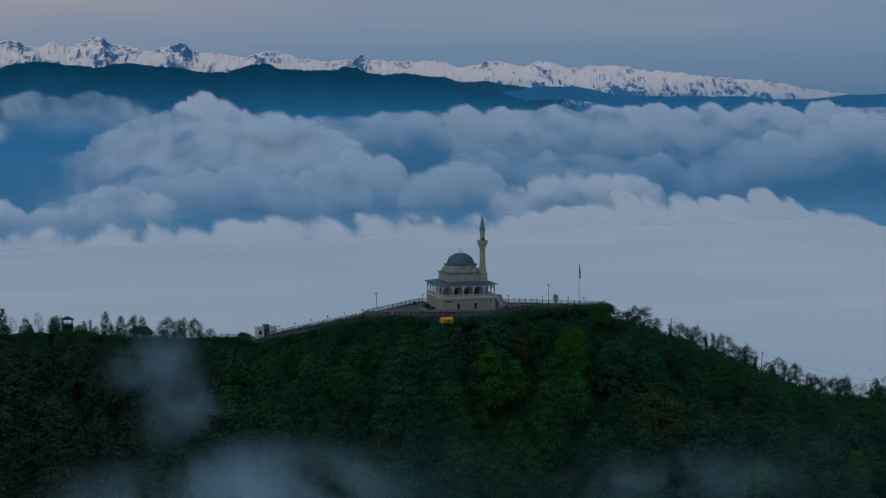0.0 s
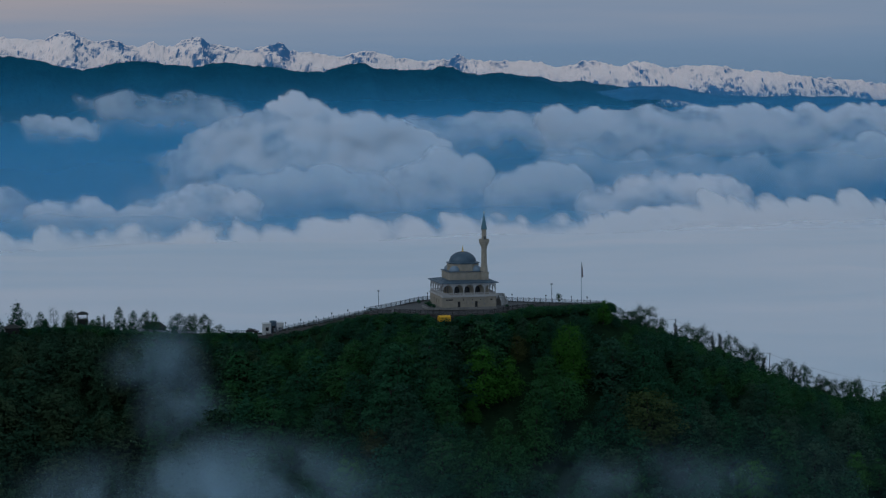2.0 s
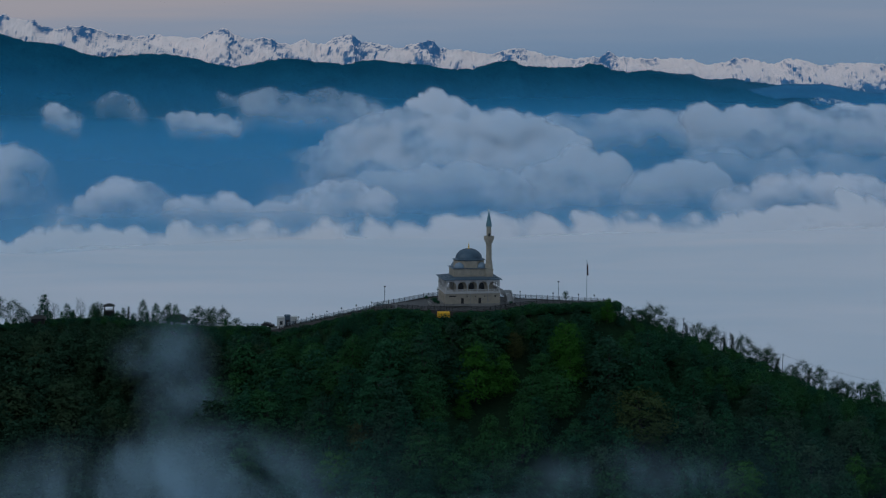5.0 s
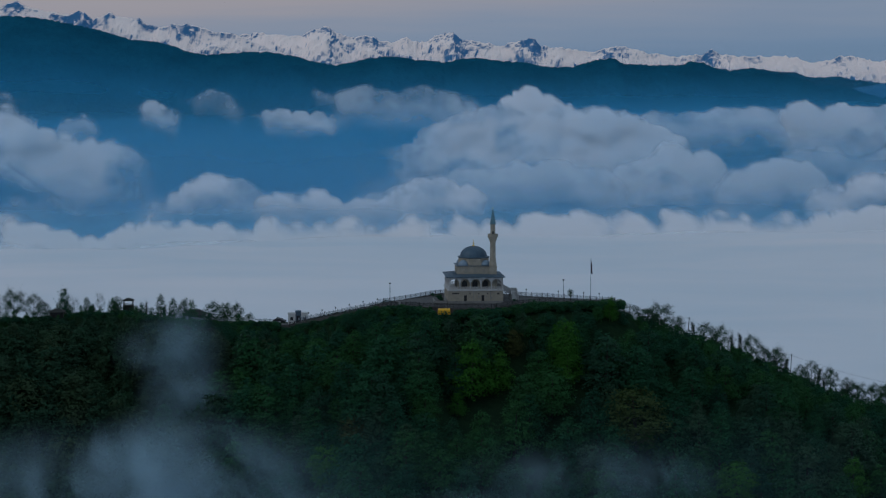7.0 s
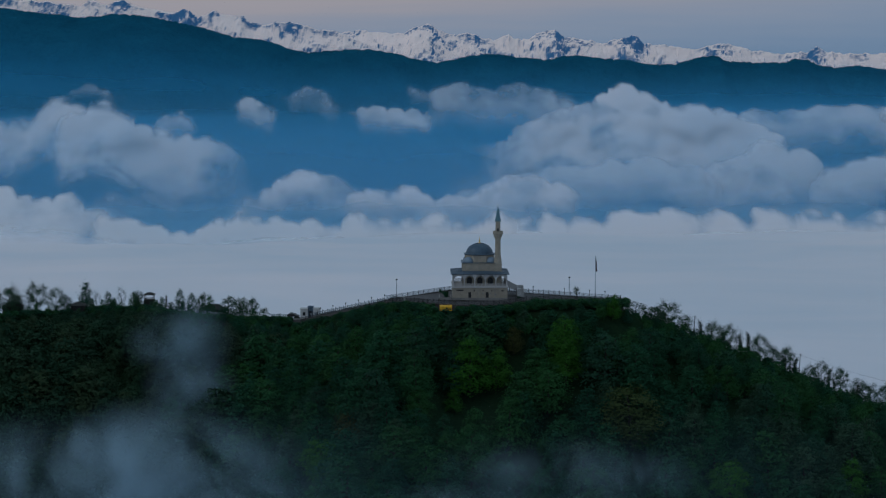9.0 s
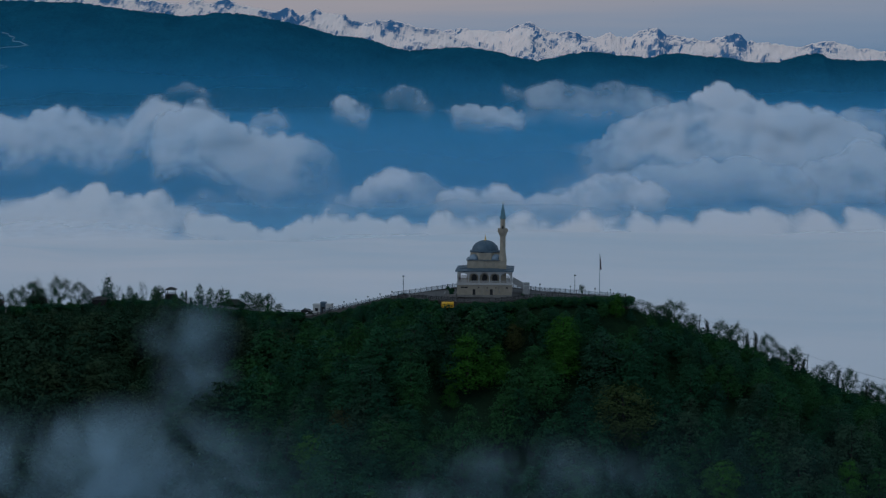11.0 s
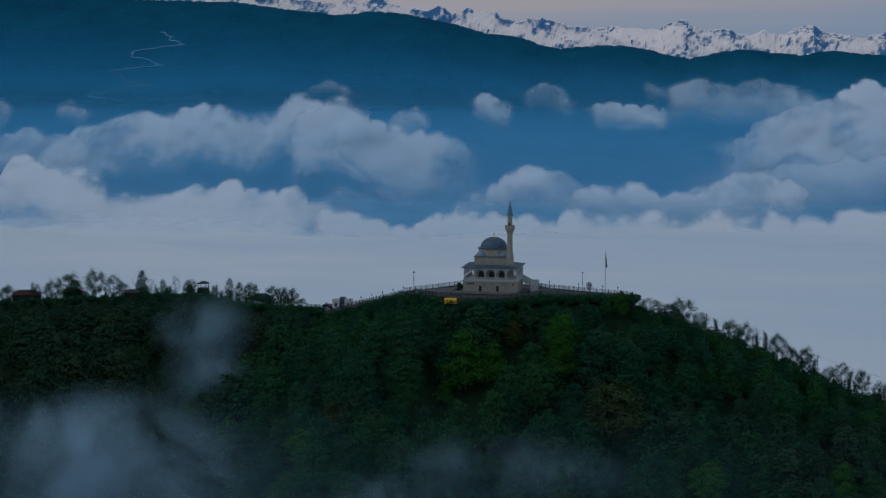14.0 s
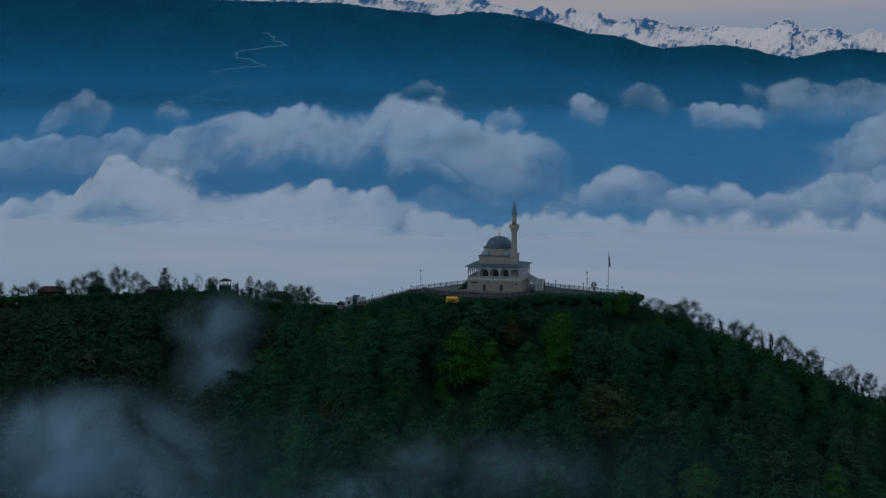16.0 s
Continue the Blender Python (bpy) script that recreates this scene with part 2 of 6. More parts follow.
def veiled_material(name, colour, opacity, scale, band, ragged, thin=False, second=None, patch=(0.0012, 0.003, 0.006), twist=0.0, tilt=0.42):
    """Cloud or mist whose thickness is carried by the mesh (attribute "veil") and made ragged by noise."""
    m = bpy.data.materials.new(name)
    m.use_nodes = True
    n, l = m.node_tree.nodes, m.node_tree.links
    n.remove(n["Principled BSDF"])
    att = n.new("ShaderNodeAttribute"); att.attribute_name = "veil"
    geo = n.new("ShaderNodeNewGeometry")
    tx = n.new("ShaderNodeTexNoise"); tx.inputs["Scale"].default_value, tx.inputs["Detail"].default_value = scale, 7
    tx.inputs["Roughness"].default_value = 0.6
    l.new(geo.outputs["Position"], tx.inputs["Vector"])
    ad = n.new("ShaderNodeMath"); ad.operation = "MULTIPLY_ADD"; ad.inputs[1].default_value = ragged
    su = n.new("ShaderNodeMath"); su.operation = "SUBTRACT"; su.inputs[1].default_value = 0.5 * ragged
    l.new(tx.outputs[0], ad.inputs[0]); l.new(att.outputs["Fac"], ad.inputs[2]); l.new(ad.outputs[0], su.inputs[0])
    mr = n.new("ShaderNodeMapRange"); mr.interpolation_type = "SMOOTHSTEP"
    mr.inputs["From Min"].default_value, mr.inputs["From Max"].default_value = band
    mr.inputs["To Max"].default_value = opacity
    l.new(su.outputs[0], mr.inputs["Value"])
    out = mr.outputs[0]
    if thin:
        l.new(tx.outputs[0], mr.inputs["Value"])
        mu = n.new("ShaderNodeMath"); mu.operation = "MULTIPLY"
        l.new(mr.outputs[0], mu.inputs[0]); l.new(att.outputs["Fac"], mu.inputs[1])
        out = mu.outputs[0]
    tx.inputs["Distortion"].default_value = twist
    df = n.new("ShaderNodeBsdfDiffuse"); df.inputs[0].default_value = (*colour, 1)
    up = n.new("ShaderNodeVectorMath"); up.operation = "MULTIPLY_ADD"
    up.inputs[1].default_value, up.inputs[2].default_value = (tilt, tilt, tilt), (0, 0, 0.75)
    nz = n.new("ShaderNodeVectorMath"); nz.operation = "NORMALIZE"
    l.new(geo.outputs["Normal"], up.inputs[0]); l.new(up.outputs[0], nz.inputs[0]); l.new(nz.outputs[0], df.inputs["Normal"])
    tl = n.new("ShaderNodeBsdfTranslucent"); tl.inputs[0].default_value = (*colour, 1)
    if second:                                   # bluer patches, the blue of shaded cloud put into the vapour colour
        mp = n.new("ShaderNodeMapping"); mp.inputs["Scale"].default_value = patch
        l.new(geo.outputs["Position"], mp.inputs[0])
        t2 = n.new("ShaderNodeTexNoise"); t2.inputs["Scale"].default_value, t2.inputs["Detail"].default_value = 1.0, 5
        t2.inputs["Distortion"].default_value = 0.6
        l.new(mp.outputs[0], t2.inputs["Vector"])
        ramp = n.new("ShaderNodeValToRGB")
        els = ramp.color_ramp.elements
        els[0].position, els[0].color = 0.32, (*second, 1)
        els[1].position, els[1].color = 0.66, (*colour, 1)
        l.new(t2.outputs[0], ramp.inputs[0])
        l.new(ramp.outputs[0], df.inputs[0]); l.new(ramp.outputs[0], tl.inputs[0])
    m1 = n.new("ShaderNodeMixShader"); m1.inputs[0].default_value = 0.3
    l.new(df.outputs[0], m1.inputs[1]); l.new(tl.outputs[0], m1.inputs[2])
    tp = n.new("ShaderNodeBsdfTransparent")
    m2 = n.new("ShaderNodeMixShader")
    l.new(out, m2.inputs[0]); l.new(tp.outputs[0], m2.inputs[1]); l.new(m1.outputs[0], m2.inputs[2])
    l.new(m2.outputs[0], n["Material Output"].inputs[0])
    return m


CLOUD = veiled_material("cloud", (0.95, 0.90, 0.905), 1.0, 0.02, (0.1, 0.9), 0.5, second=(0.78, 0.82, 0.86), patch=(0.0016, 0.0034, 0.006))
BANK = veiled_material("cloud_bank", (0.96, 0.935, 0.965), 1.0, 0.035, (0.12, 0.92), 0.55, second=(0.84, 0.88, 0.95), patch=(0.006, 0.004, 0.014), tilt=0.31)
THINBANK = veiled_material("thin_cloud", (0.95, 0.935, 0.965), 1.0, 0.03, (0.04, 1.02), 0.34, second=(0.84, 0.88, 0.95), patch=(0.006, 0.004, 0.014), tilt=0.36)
# blue-coloured sheets that stand in for the haze of distance
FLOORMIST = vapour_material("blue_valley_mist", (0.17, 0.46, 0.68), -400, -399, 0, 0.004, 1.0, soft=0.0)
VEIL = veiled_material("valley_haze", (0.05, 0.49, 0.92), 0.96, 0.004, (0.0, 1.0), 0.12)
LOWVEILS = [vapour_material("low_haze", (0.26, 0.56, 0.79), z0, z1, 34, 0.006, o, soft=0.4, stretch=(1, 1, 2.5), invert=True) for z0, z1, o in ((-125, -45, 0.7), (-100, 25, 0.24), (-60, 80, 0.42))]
AIR = vapour_material("air_haze", (0.15, 0.56, 0.86), 20, 130, 10, 0.004, 0.22, soft=0.4, invert=True)
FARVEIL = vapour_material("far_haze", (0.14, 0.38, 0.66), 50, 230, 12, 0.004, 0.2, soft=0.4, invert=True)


def snow_material():
    m = bpy.data.materials.new("lit_snow_hazed_rock")
    m.use_nodes = True
    n, l = m.node_tree.nodes, m.node_tree.links
    b = n["Principled BSDF"]
    geo = n.new("ShaderNodeNewGeometry")
    sep = n.new("ShaderNodeSeparateXYZ"); l.new(geo.outputs["Normal"], sep.inputs[0])
    tx = n.new("ShaderNodeTexNoise"); tx.inputs["Scale"].default_value, tx.inputs["Detail"].default_value = 0.036, 6
    tx.inputs["Roughness"].default_value = 0.58
    l.new(geo.outputs["Position"], tx.inputs["Vector"])
    mp = n.new("ShaderNodeMapping"); mp.inputs["Scale"].default_value, mp.inputs["Rotation"].default_value = (1, 1, 0.45), (0, 0.6, 0)
    l.new(geo.outputs["Position"], mp.inputs[0])
    t2 = n.new("ShaderNodeTexNoise"); t2.inputs["Scale"].default_value, t2.inputs["Detail"].default_value = 0.016, 5
    t2.inputs["Distortion"].default_value = 0.8
    l.new(mp.outputs[0], t2.inputs["Vector"])
    a2 = n.new("ShaderNodeMath"); a2.operation = "MULTIPLY_ADD"; a2.inputs[1].default_value = 0.75
    l.new(t2.outputs[0], a2.inputs[0]); l.new(sep.outputs["Z"], a2.inputs[2])
    add = n.new("ShaderNodeMath"); add.operation = "MULTIPLY_ADD"; add.inputs[1].default_value = 0.6
    l.new(tx.outputs[0], add.inputs[0]); l.new(a2.outputs[0], add.inputs[2])
    bare = n.new("ShaderNodeAttribute"); bare.attribute_name = "veil"
    less = n.new("ShaderNodeMath"); less.operation = "MULTIPLY_ADD"; less.inputs[1].default_value = -0.5
    l.new(bare.outputs["Fac"], less.inputs[0]); l.new(add.outputs[0], less.inputs[2])
    mr = n.new("ShaderNodeMapRange"); mr.inputs["From Min"].default_value, mr.inputs["From Max"].default_value = 1.09, 1.27
    l.new(less.outputs[0], mr.inputs["Value"])
    # rock colour blued for haze and shade, snow pinked for warm light
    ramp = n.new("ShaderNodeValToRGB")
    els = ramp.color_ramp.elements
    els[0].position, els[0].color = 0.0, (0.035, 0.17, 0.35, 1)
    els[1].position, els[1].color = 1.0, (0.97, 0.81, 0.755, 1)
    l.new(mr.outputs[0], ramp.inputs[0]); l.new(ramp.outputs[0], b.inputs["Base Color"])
    b.inputs["Roughness"].default_value = 0.8
    return m


SNOW = snow_material()


# ---- building helpers ----
def mesh_object(name, verts, faces, mat, parent=None, smooth=False):
    me = bpy.data.meshes.new(name)
    me.from_pydata([tuple(v) for v in verts], [], [tuple(f) for f in faces])
    me.materials.append(mat)
    if smooth:
        me.polygons.foreach_set("use_smooth", [True] * len(me.polygons))
    me.update()
    ob = new(name, me)
    if parent:
        ob.parent = parent
    return ob


def part(name, bm, mat, parent, label="", smooth=False):
    """Links a bmesh as one mesh object under a thing or a part."""
    bmesh.ops.recalc_face_normals(bm, faces=bm.faces)
    me = bpy.data.meshes.new(name)
    bm.to_mesh(me)
    bm.free()
    me.materials.append(mat)
    if smooth:
        me.polygons.foreach_set("use_smooth", [True] * len(me.polygons))
    ob = new(name, me)
    ob.parent = parent
    if label:
        ob["label"] = label
    return ob


def thing(name, place, label, category, group="", kind=""):
    ob = new(name)
    ob.matrix_basis = place if isinstance(place, Matrix) else Matrix.Translation(place)
    return tagged(ob, label, category, group, kind)


def box(bm, x0, x1, y0, y1, z0, z1):
    v = [bm.verts.new((x, y, z)) for z in (z0, z1) for x, y in ((x0, y0), (x1, y0), (x1, y1), (x0, y1))]
    for f in ((3, 2, 1, 0), (4, 5, 6, 7), (0, 1, 5, 4), (1, 2, 6, 5), (2, 3, 7, 6), (3, 0, 4, 7)):
        bm.faces.new([v[i] for i in f])


def lathe(bm, x, y, profile, n=16, turn=0.0):
    """A turned body from rows of (radius, z)."""
    rings = []
    for r, z in profile:
        if r < 1e-4:
            rings.append([bm.verts.new((x, y, z))])
        else:
            rings.append([bm.verts.new((x + r * math.cos(turn + 2 * math.pi * i / n), y + r * math.sin(turn + 2 * math.pi * i / n), z)) for i in range(n)])
    for a, b in zip(rings, rings[1:]):
        for i in range(n):
            j = (i + 1) % n
            if len(a) == 1 and len(b) == 1:
                continue
            if len(a) == 1:
                bm.faces.new((a[0], b[j], b[i]))
            elif len(b) == 1:
                bm.faces.new((a[i], a[j], b[0]))
            else:
                bm.faces.new((a[i], a[j], b[j], b[i]))
    for ring, flip in ((rings[0], True), (rings[-1], False)):
        if len(ring) > 1:
            bm.faces.new(ring[::-1] if flip else ring)


def tube(bm, a, b, r0, r1, n=6):
    a, b = Vector(a), Vector(b)
    d = (b - a).normalized()
    u = d.orthogonal().normalized()
    w = d.cross(u)
    ends = [[bm.verts.new(p + (u * math.cos(2 * math.pi * i / n) + w * math.sin(2 * math.pi * i / n)) * r) for i in range(n)] for p, r in ((a, r0), (b, r1))]
    for i in range(n):
        j = (i + 1) % n
        bm.faces.new((ends[0][i], ends[0][j], ends[1][j], ends[1][i]))
    bm.faces.new(ends[0][::-1])
    bm.faces.new(ends[1])


def pierced_wall(bm, axis, at, thick, u0, u1, z0, z1, holes):
    """A wall along x or y with rectangular holes (u0, u1, z0, z1) right through it."""
    us = sorted({u0, u1, *[h[0] for h in holes], *[h[1] for h in holes]})
    zs = sorted({z0, z1, *[h[2] for h in holes], *[h[3] for h in holes]})
    for ua, ub in zip(us, us[1:]):
        for za, zb in zip(zs, zs[1:]):
            cu, cz = (ua + ub) / 2, (za + zb) / 2
            if any(h[0] < cu < h[1] and h[2] < cz < h[3] for h in holes):
                continue
            if axis == "x":
                box(bm, ua, ub, at, at + thick, za, zb)
            else:
                box(bm, at, at + thick, ua, ub, za, zb)


# ---- noise for the large forms ----
TABLE = np.random.RandomState(7).rand(256, 256)
JIT = np.random.RandomState(11).rand(256, 256, 2)


def smooth_noise(x, y):
    xi, yi = np.floor(x).astype(int), np.floor(y).astype(int)
    fx, fy = x - xi, y - yi
    fx, fy = fx * fx * (3 - 2 * fx), fy * fy * (3 - 2 * fy)
    g = lambda i, j: TABLE[(xi + i) % 256, (yi + j) % 256]
    return (g(0, 0) * (1 - fx) + g(1, 0) * fx) * (1 - fy) + (g(0, 1) * (1 - fx) + g(1, 1) * fx) * fy


def fbm(x, y, octaves=4, gain=0.5):
    s, a, t = 0, 1, 0
    for k in range(octaves):
        s, t = s + a * (smooth_noise(x * 2 ** k + 17.3 * k, y * 2 ** k - 9.1 * k) - 0.5), t + a
        a *= gain
    return s / t


def puffs(x, y):
    """Rounded tops with creases between: 1 at a top, about 0 in a crease."""
    xi, yi = np.floor(x).astype(int), np.floor(y).astype(int)
    best = np.full(np.shape(x), 9.0)
    for i in (-1, 0, 1):
        for j in (-1, 0, 1):
            p = JIT[(xi + i) % 256, (yi + j) % 256]
            best = np.minimum(best, (xi + i + p[..., 0] - x) ** 2 + (yi + j + p[..., 1] - y) ** 2)
    return np.clip(1 - best * 1.25, 0, 1)


# ---- the hill ----
RIDGE_X = [-420, -320, -230, -180, -145, -118, -90, -60, -30, -10]
RIDGE_Y = [60, 60, 48, 50, 62, 66, 52, 33, 6, 0]
RIDGE_Z = [-75, -40, -19.5, -15.0, -12.5, -11.5, -14, -11.7, -1.2, -1.0]
TERRACE = [(-30, -2), (-24, -7), (-17, -14), (-8, -19.5), (4, -19.5), (13, -13.5), (24, -10.5), (37, -10.2), (45.5, -7.8), (46, -4.4), (36, -2.2), (28, 0.2), (18, 5.5), (9, 15), (-8, 17), (-20, 10), (-31, 5)]


def terrace_top(x, y):
    return 0.55 + 0.1 * min(0.0, y + 10.0) + 0.1 * min(0.0, x + 11.0) - 0.04 * max(0.0, x - 25)


def hill(x, y):
    x, y = np.asarray(x, float), np.asarray(y, float)
    s = np.where(x > 15, 0.5, 0.6)
    r = np.hypot((x - 15) * s, y + 5)
    cone = -1.8 - 0.85 * np.maximum(0, r - 14)
    u = np.clip((r - 15) / 12, 0, 1)
    cone = cone - 3.6 * u * u * (3 - 2 * u)
    ry, rz = np.interp(x, RIDGE_X, RIDGE_Y), np.interp(x, RIDGE_X, RIDGE_Z)
    d = np.abs(y - ry)
    spur = rz - 0.60 * np.maximum(0, d * 0.85 - 6) - np.where(x > -20, (x + 20) * 0.8, 0)
    k = 4.0
    z = k * np.log(np.exp(np.clip(cone / k, -60, 5)) + np.exp(np.clip(spur / k, -60, 5)))
    z = z + 3.0 * fbm(x / 22.0, y / 22.0, 3) * np.clip((r - 16) / 20, 0, 1)
    z = np.where(r < 15.5, np.minimum(z, -1.6), z)
    bed = np.interp(x, [-70, -60, -45, -28], [-11.4, -10.9, -6.6, -1.2]) - 0.35     # the cutting in which the road climbs
    z = np.minimum(z, bed + 0.7 * np.maximum(0, d - 9) + np.maximum(0, -64 - x) + 2 * np.maximum(0, x + 30))
    return np.maximum(z, -260 + 12 * fbm(x / 300, y / 300, 3))


def grid_mesh(name, xs, ys, height, mat, smooth=True):
    X, Y = np.meshgrid(xs, ys)
    Z = height(X, Y)
    nx, ny = len(xs), len(ys)
    i = np.arange(nx * ny).reshape(ny, nx)
    faces = np.stack([i[:-1, :-1], i[:-1, 1:], i[1:, 1:], i[1:, :-1]], -1).reshape(-1, 4)
    me = bpy.data.meshes.new(name)
    me.vertices.add(nx * ny)
    me.vertices.foreach_set("co", np.stack([X, Y, Z], -1).astype(np.float32).ravel())
    me.loops.add(faces.size)
    me.loops.foreach_set("vertex_index", faces.astype(np.int32).ravel())
    me.polygons.add(len(faces))
    me.polygons.foreach_set("loop_start", np.arange(0, faces.size, 4, dtype=np.int32))
    me.polygons.foreach_set("use_smooth", np.full(len(faces), smooth))
    me.materials.append(mat)
    me.update(calc_edges=True)
    me.validate()
    return new(name, me)


far_steps = [-4800, -3600, -2600, -1800, -1200, -800, -560]
ground = grid_mesh("ground", np.array(far_steps + list(np.arange(-440, 321, 4.0)) + [420, 560, 800, 1200, 1800, 2600, 3600, 4800]),
                   np.array([-2600, -1800, -1200, -800, -500, -340] + list(np.arange(-260, 261, 4.0)) + [340, 480, 700, 1100, 1800, 2600, 3600, 4800]), hill, SOIL)
tagged(ground, "dark wooded hillside ground falling away below the cloud", "ground", kind="structure")

# paved terrace with its rubble retaining wall
bm = bmesh.new()
top = [bm.verts.new((x, y, terrace_top(x, y))) for x, y in TERRACE]
bm.faces.new(top)
terrace = part("pavement", bm, PAVING, None)
tagged(terrace, "grey stone-paved terrace round the mosque", "pavement", kind="structure")
bm = bmesh.new()
for (xa, ya), (xb, yb) in zip(TERRACE, TERRACE[1:] + TERRACE[:1]):
    n = max(1, int(math.hypot(xb - xa, yb - ya) / 2))
    for k in range(n):
        p = [(xa + (xb - xa) * (k + s) / n, ya + (yb - ya) * (k + s) / n) for s in (0, 1)]
        off = [(x + 0.35 * x / 46, y + 0.35 * y / 20) for x, y in p]
        t = [bm.verts.new((x, y, terrace_top(x, y) + 0.12)) for x, y in off]
        b = [bm.verts.new((x * 1.01, y * 1.02, terrace_top(x, y) - 5.5)) for x, y in off]
        i = [bm.verts.new((x * 0.985, y * 0.975, terrace_top(x, y) + 0.12)) for x, y in p]
        j = [bm.verts.new((x * 0.985, y * 0.975, terrace_top(x, y) - 0.3)) for x, y in p]
        bm.faces.new((b[0], b[1], t[1], t[0]))
        bm.faces.new((t[0], t[1], i[1], i[0]))
        bm.faces.new((i[0], i[1], j[1], j[0]))
bmesh.ops.remove_doubles(bm, verts=bm.verts, dist=0.005)
wall = part("retaining_wall", bm, RUBBLE, None)
tagged(wall, "dark rubble-stone retaining wall under the terrace edge", "wall", kind="structure")

# concrete road that climbs along the ridge to the terrace
ROAD = [(-108, 56), (-92, 49), (-70, 38), (-62, 31), (-52, 24), (-42, 15), (-34, 7), (-28, 1.5)]


def road_height(x):
    return float(np.interp(x, [-140, -118, -92, -70, -60, -45, -28], [-11, -10.6, -12.2, -11.4, -10.9, -6.6, -1.2]))


pts = []
for (xa, ya), (xb, yb) in zip(ROAD, ROAD[1:]):
    for k in range(6):
        pts.append((xa + (xb - xa) * k / 6, ya + (yb - ya) * k / 6))
pts.append(ROAD[-1])
verts, faces = [], []
for k, (x, y) in enumerate(pts):
    q = pts[min(k + 1, len(pts) - 1)]
    p = pts[max(k - 1, 0)]
    d = Vector((q[0] - p[0], q[1] - p[1])).normalized()
    nx, ny, z = -d.y, d.x, road_height(x)
    for s, dz in ((-3.0, -4.5), (-2.9, 0.0), (2.9, 0.0), (3.0, -4.5)):
        verts.append((x + nx * s, y + ny * s, z + dz))
    if k:
        o = 4 * k
        for c in range(3):
            faces.append((o + c - 4, o + c - 3, o + c + 1, o + c))
road = mesh_object("road", verts, faces, PAVING)
tagged(road, "grey concrete road climbing the ridge on a low wall", "road", kind="structure")


# ---- sea of cloud, valley mist and distant ranges ----
def crest(xs, zs):
    return lambda x: np.interp(x, xs, zs)


# heaps along the edge of the near sheet: x, top, half-width
NEAR_LOW = [(-1700, -80, 70), (-1560, -86, 70), (-1420, -78, 60), (-1300, -84, 60), (-1190, -80, 55), (-1110, -86, 45), (-1053, -83, 33), (-1001, -82, 29), (-956, -68, 20), (-924, -75, 21), (-890, -46, 21), (-866, -15, 18), (-843, -27, 19), (-814, -34, 19), (-785, -32, 22),
            (-756, -40, 21), (-738, -57, 17), (-711, -59, 16), (-687, -63, 16), (-654, -64, 16), (-626, -53, 19), (-598, -59, 17), (-574, -51, 19), (-546, -62, 18), (-514, -64, 18), (-483, -59, 17), (-467, -74, 12)]
NEAR_MID = [(-433, -78, 19), (-404, -83, 21), (-376, -94, 22), (-340, -105, 22), (-307, -100, 15), (-285, -87, 13), (-261, -74, 15), (-238, -83, 15), (-213, -81, 18), (-188, -89, 15), (-166, -87, 15), (-137, -95, 18),
            (-104, -77, 16), (-78, -77, 19), (-49, -80, 19), (-12, -77, 22), (24, -86, 21), (68, -75, 21)]
NEAR_FAR = [(108, -89, 22), (148, -94, 34), (204, -96, 42), (267, -90, 44), (331, -86, 44), (395, -85, 44), (460, -84, 36), (516, -80, 24), (548, -85, 24), (610, -83, 25), (662, -88, 33), (705, -85, 33), (749, -79, 30), (794, -72, 30),
            (834, -64, 29), (875, -71, 26), (930, -69, 26), (976, -75, 26), (1018, -73, 23), (1070, -66, 26), (1113, -78, 26), (1166, -91, 36), (1224, -100, 45), (1274, -116, 45), (1343, -120, 55), (1424, -118, 56), (1560, -115, 90), (1760, -112, 110), (2000, -110, 120)]


def near_edge(x):
    """How much farther off the sheet's edge lies over the open side of the valley."""
    return np.interp(x, [-250, 120], [0, 190])


def near_crest(x):
    hx, hz, hr = np.array(NEAR_LOW + NEAR_MID + NEAR_FAR).T
    return np.interp(x, hx, hz - 0.25 * hr)


def billows(x, y, wx, wy):
    return 30 * puffs(wx / 150, wy / 120) + 17 * puffs(x / 66 + 5, y / 58) + 9 * puffs(x / 31, y / 27 + 3) + 4 * puffs(x / 15, y / 14)


def warp(x, y):
    return x + 70 * fbm(x / 160, y / 160, 4), y + 70 * fbm(x / 160 + 40, y / 160 + 9, 4)


def deck(x, y):
    """The unbroken near sheet of cloud, rolling up into its far edge."""
    y = y - near_edge(x)
    wx, wy = warp(x, y)
    base = -100 - 20 * np.clip((1500 - y) / 900, 0, 1) - 8 * np.clip((y - 1450) / 200, 0, 1)
    u = np.clip((y - 1500) / 230, 0, 1)
    rise = u * u * (3 - 2 * u)
    swell = 34 * np.exp(-((y - 1290 - 0.1 * x) / 95) ** 2) * np.clip((-430 - x) / 260, 0, 1)
    edge = np.minimum(sum(near_crest(x + o) for o in (-60, -30, 0, 30, 60)) / 5, -66)
    return base + swell + rise * (edge - 25 - base) - 60 * np.clip((y - 1735) / 60, 0, 1.2) ** 2 + (0.12 + 0.22 * rise) * (billows(x, y, wx, wy) - 34) + 10 * (1 - rise) * fbm(x / 300, y / 260, 4)


def with_veil(ob, values):
    at = ob.data.attributes.new("veil", "FLOAT", "POINT")
    at.data.foreach_set("value", np.asarray(values, np.float32).ravel())
    return ob


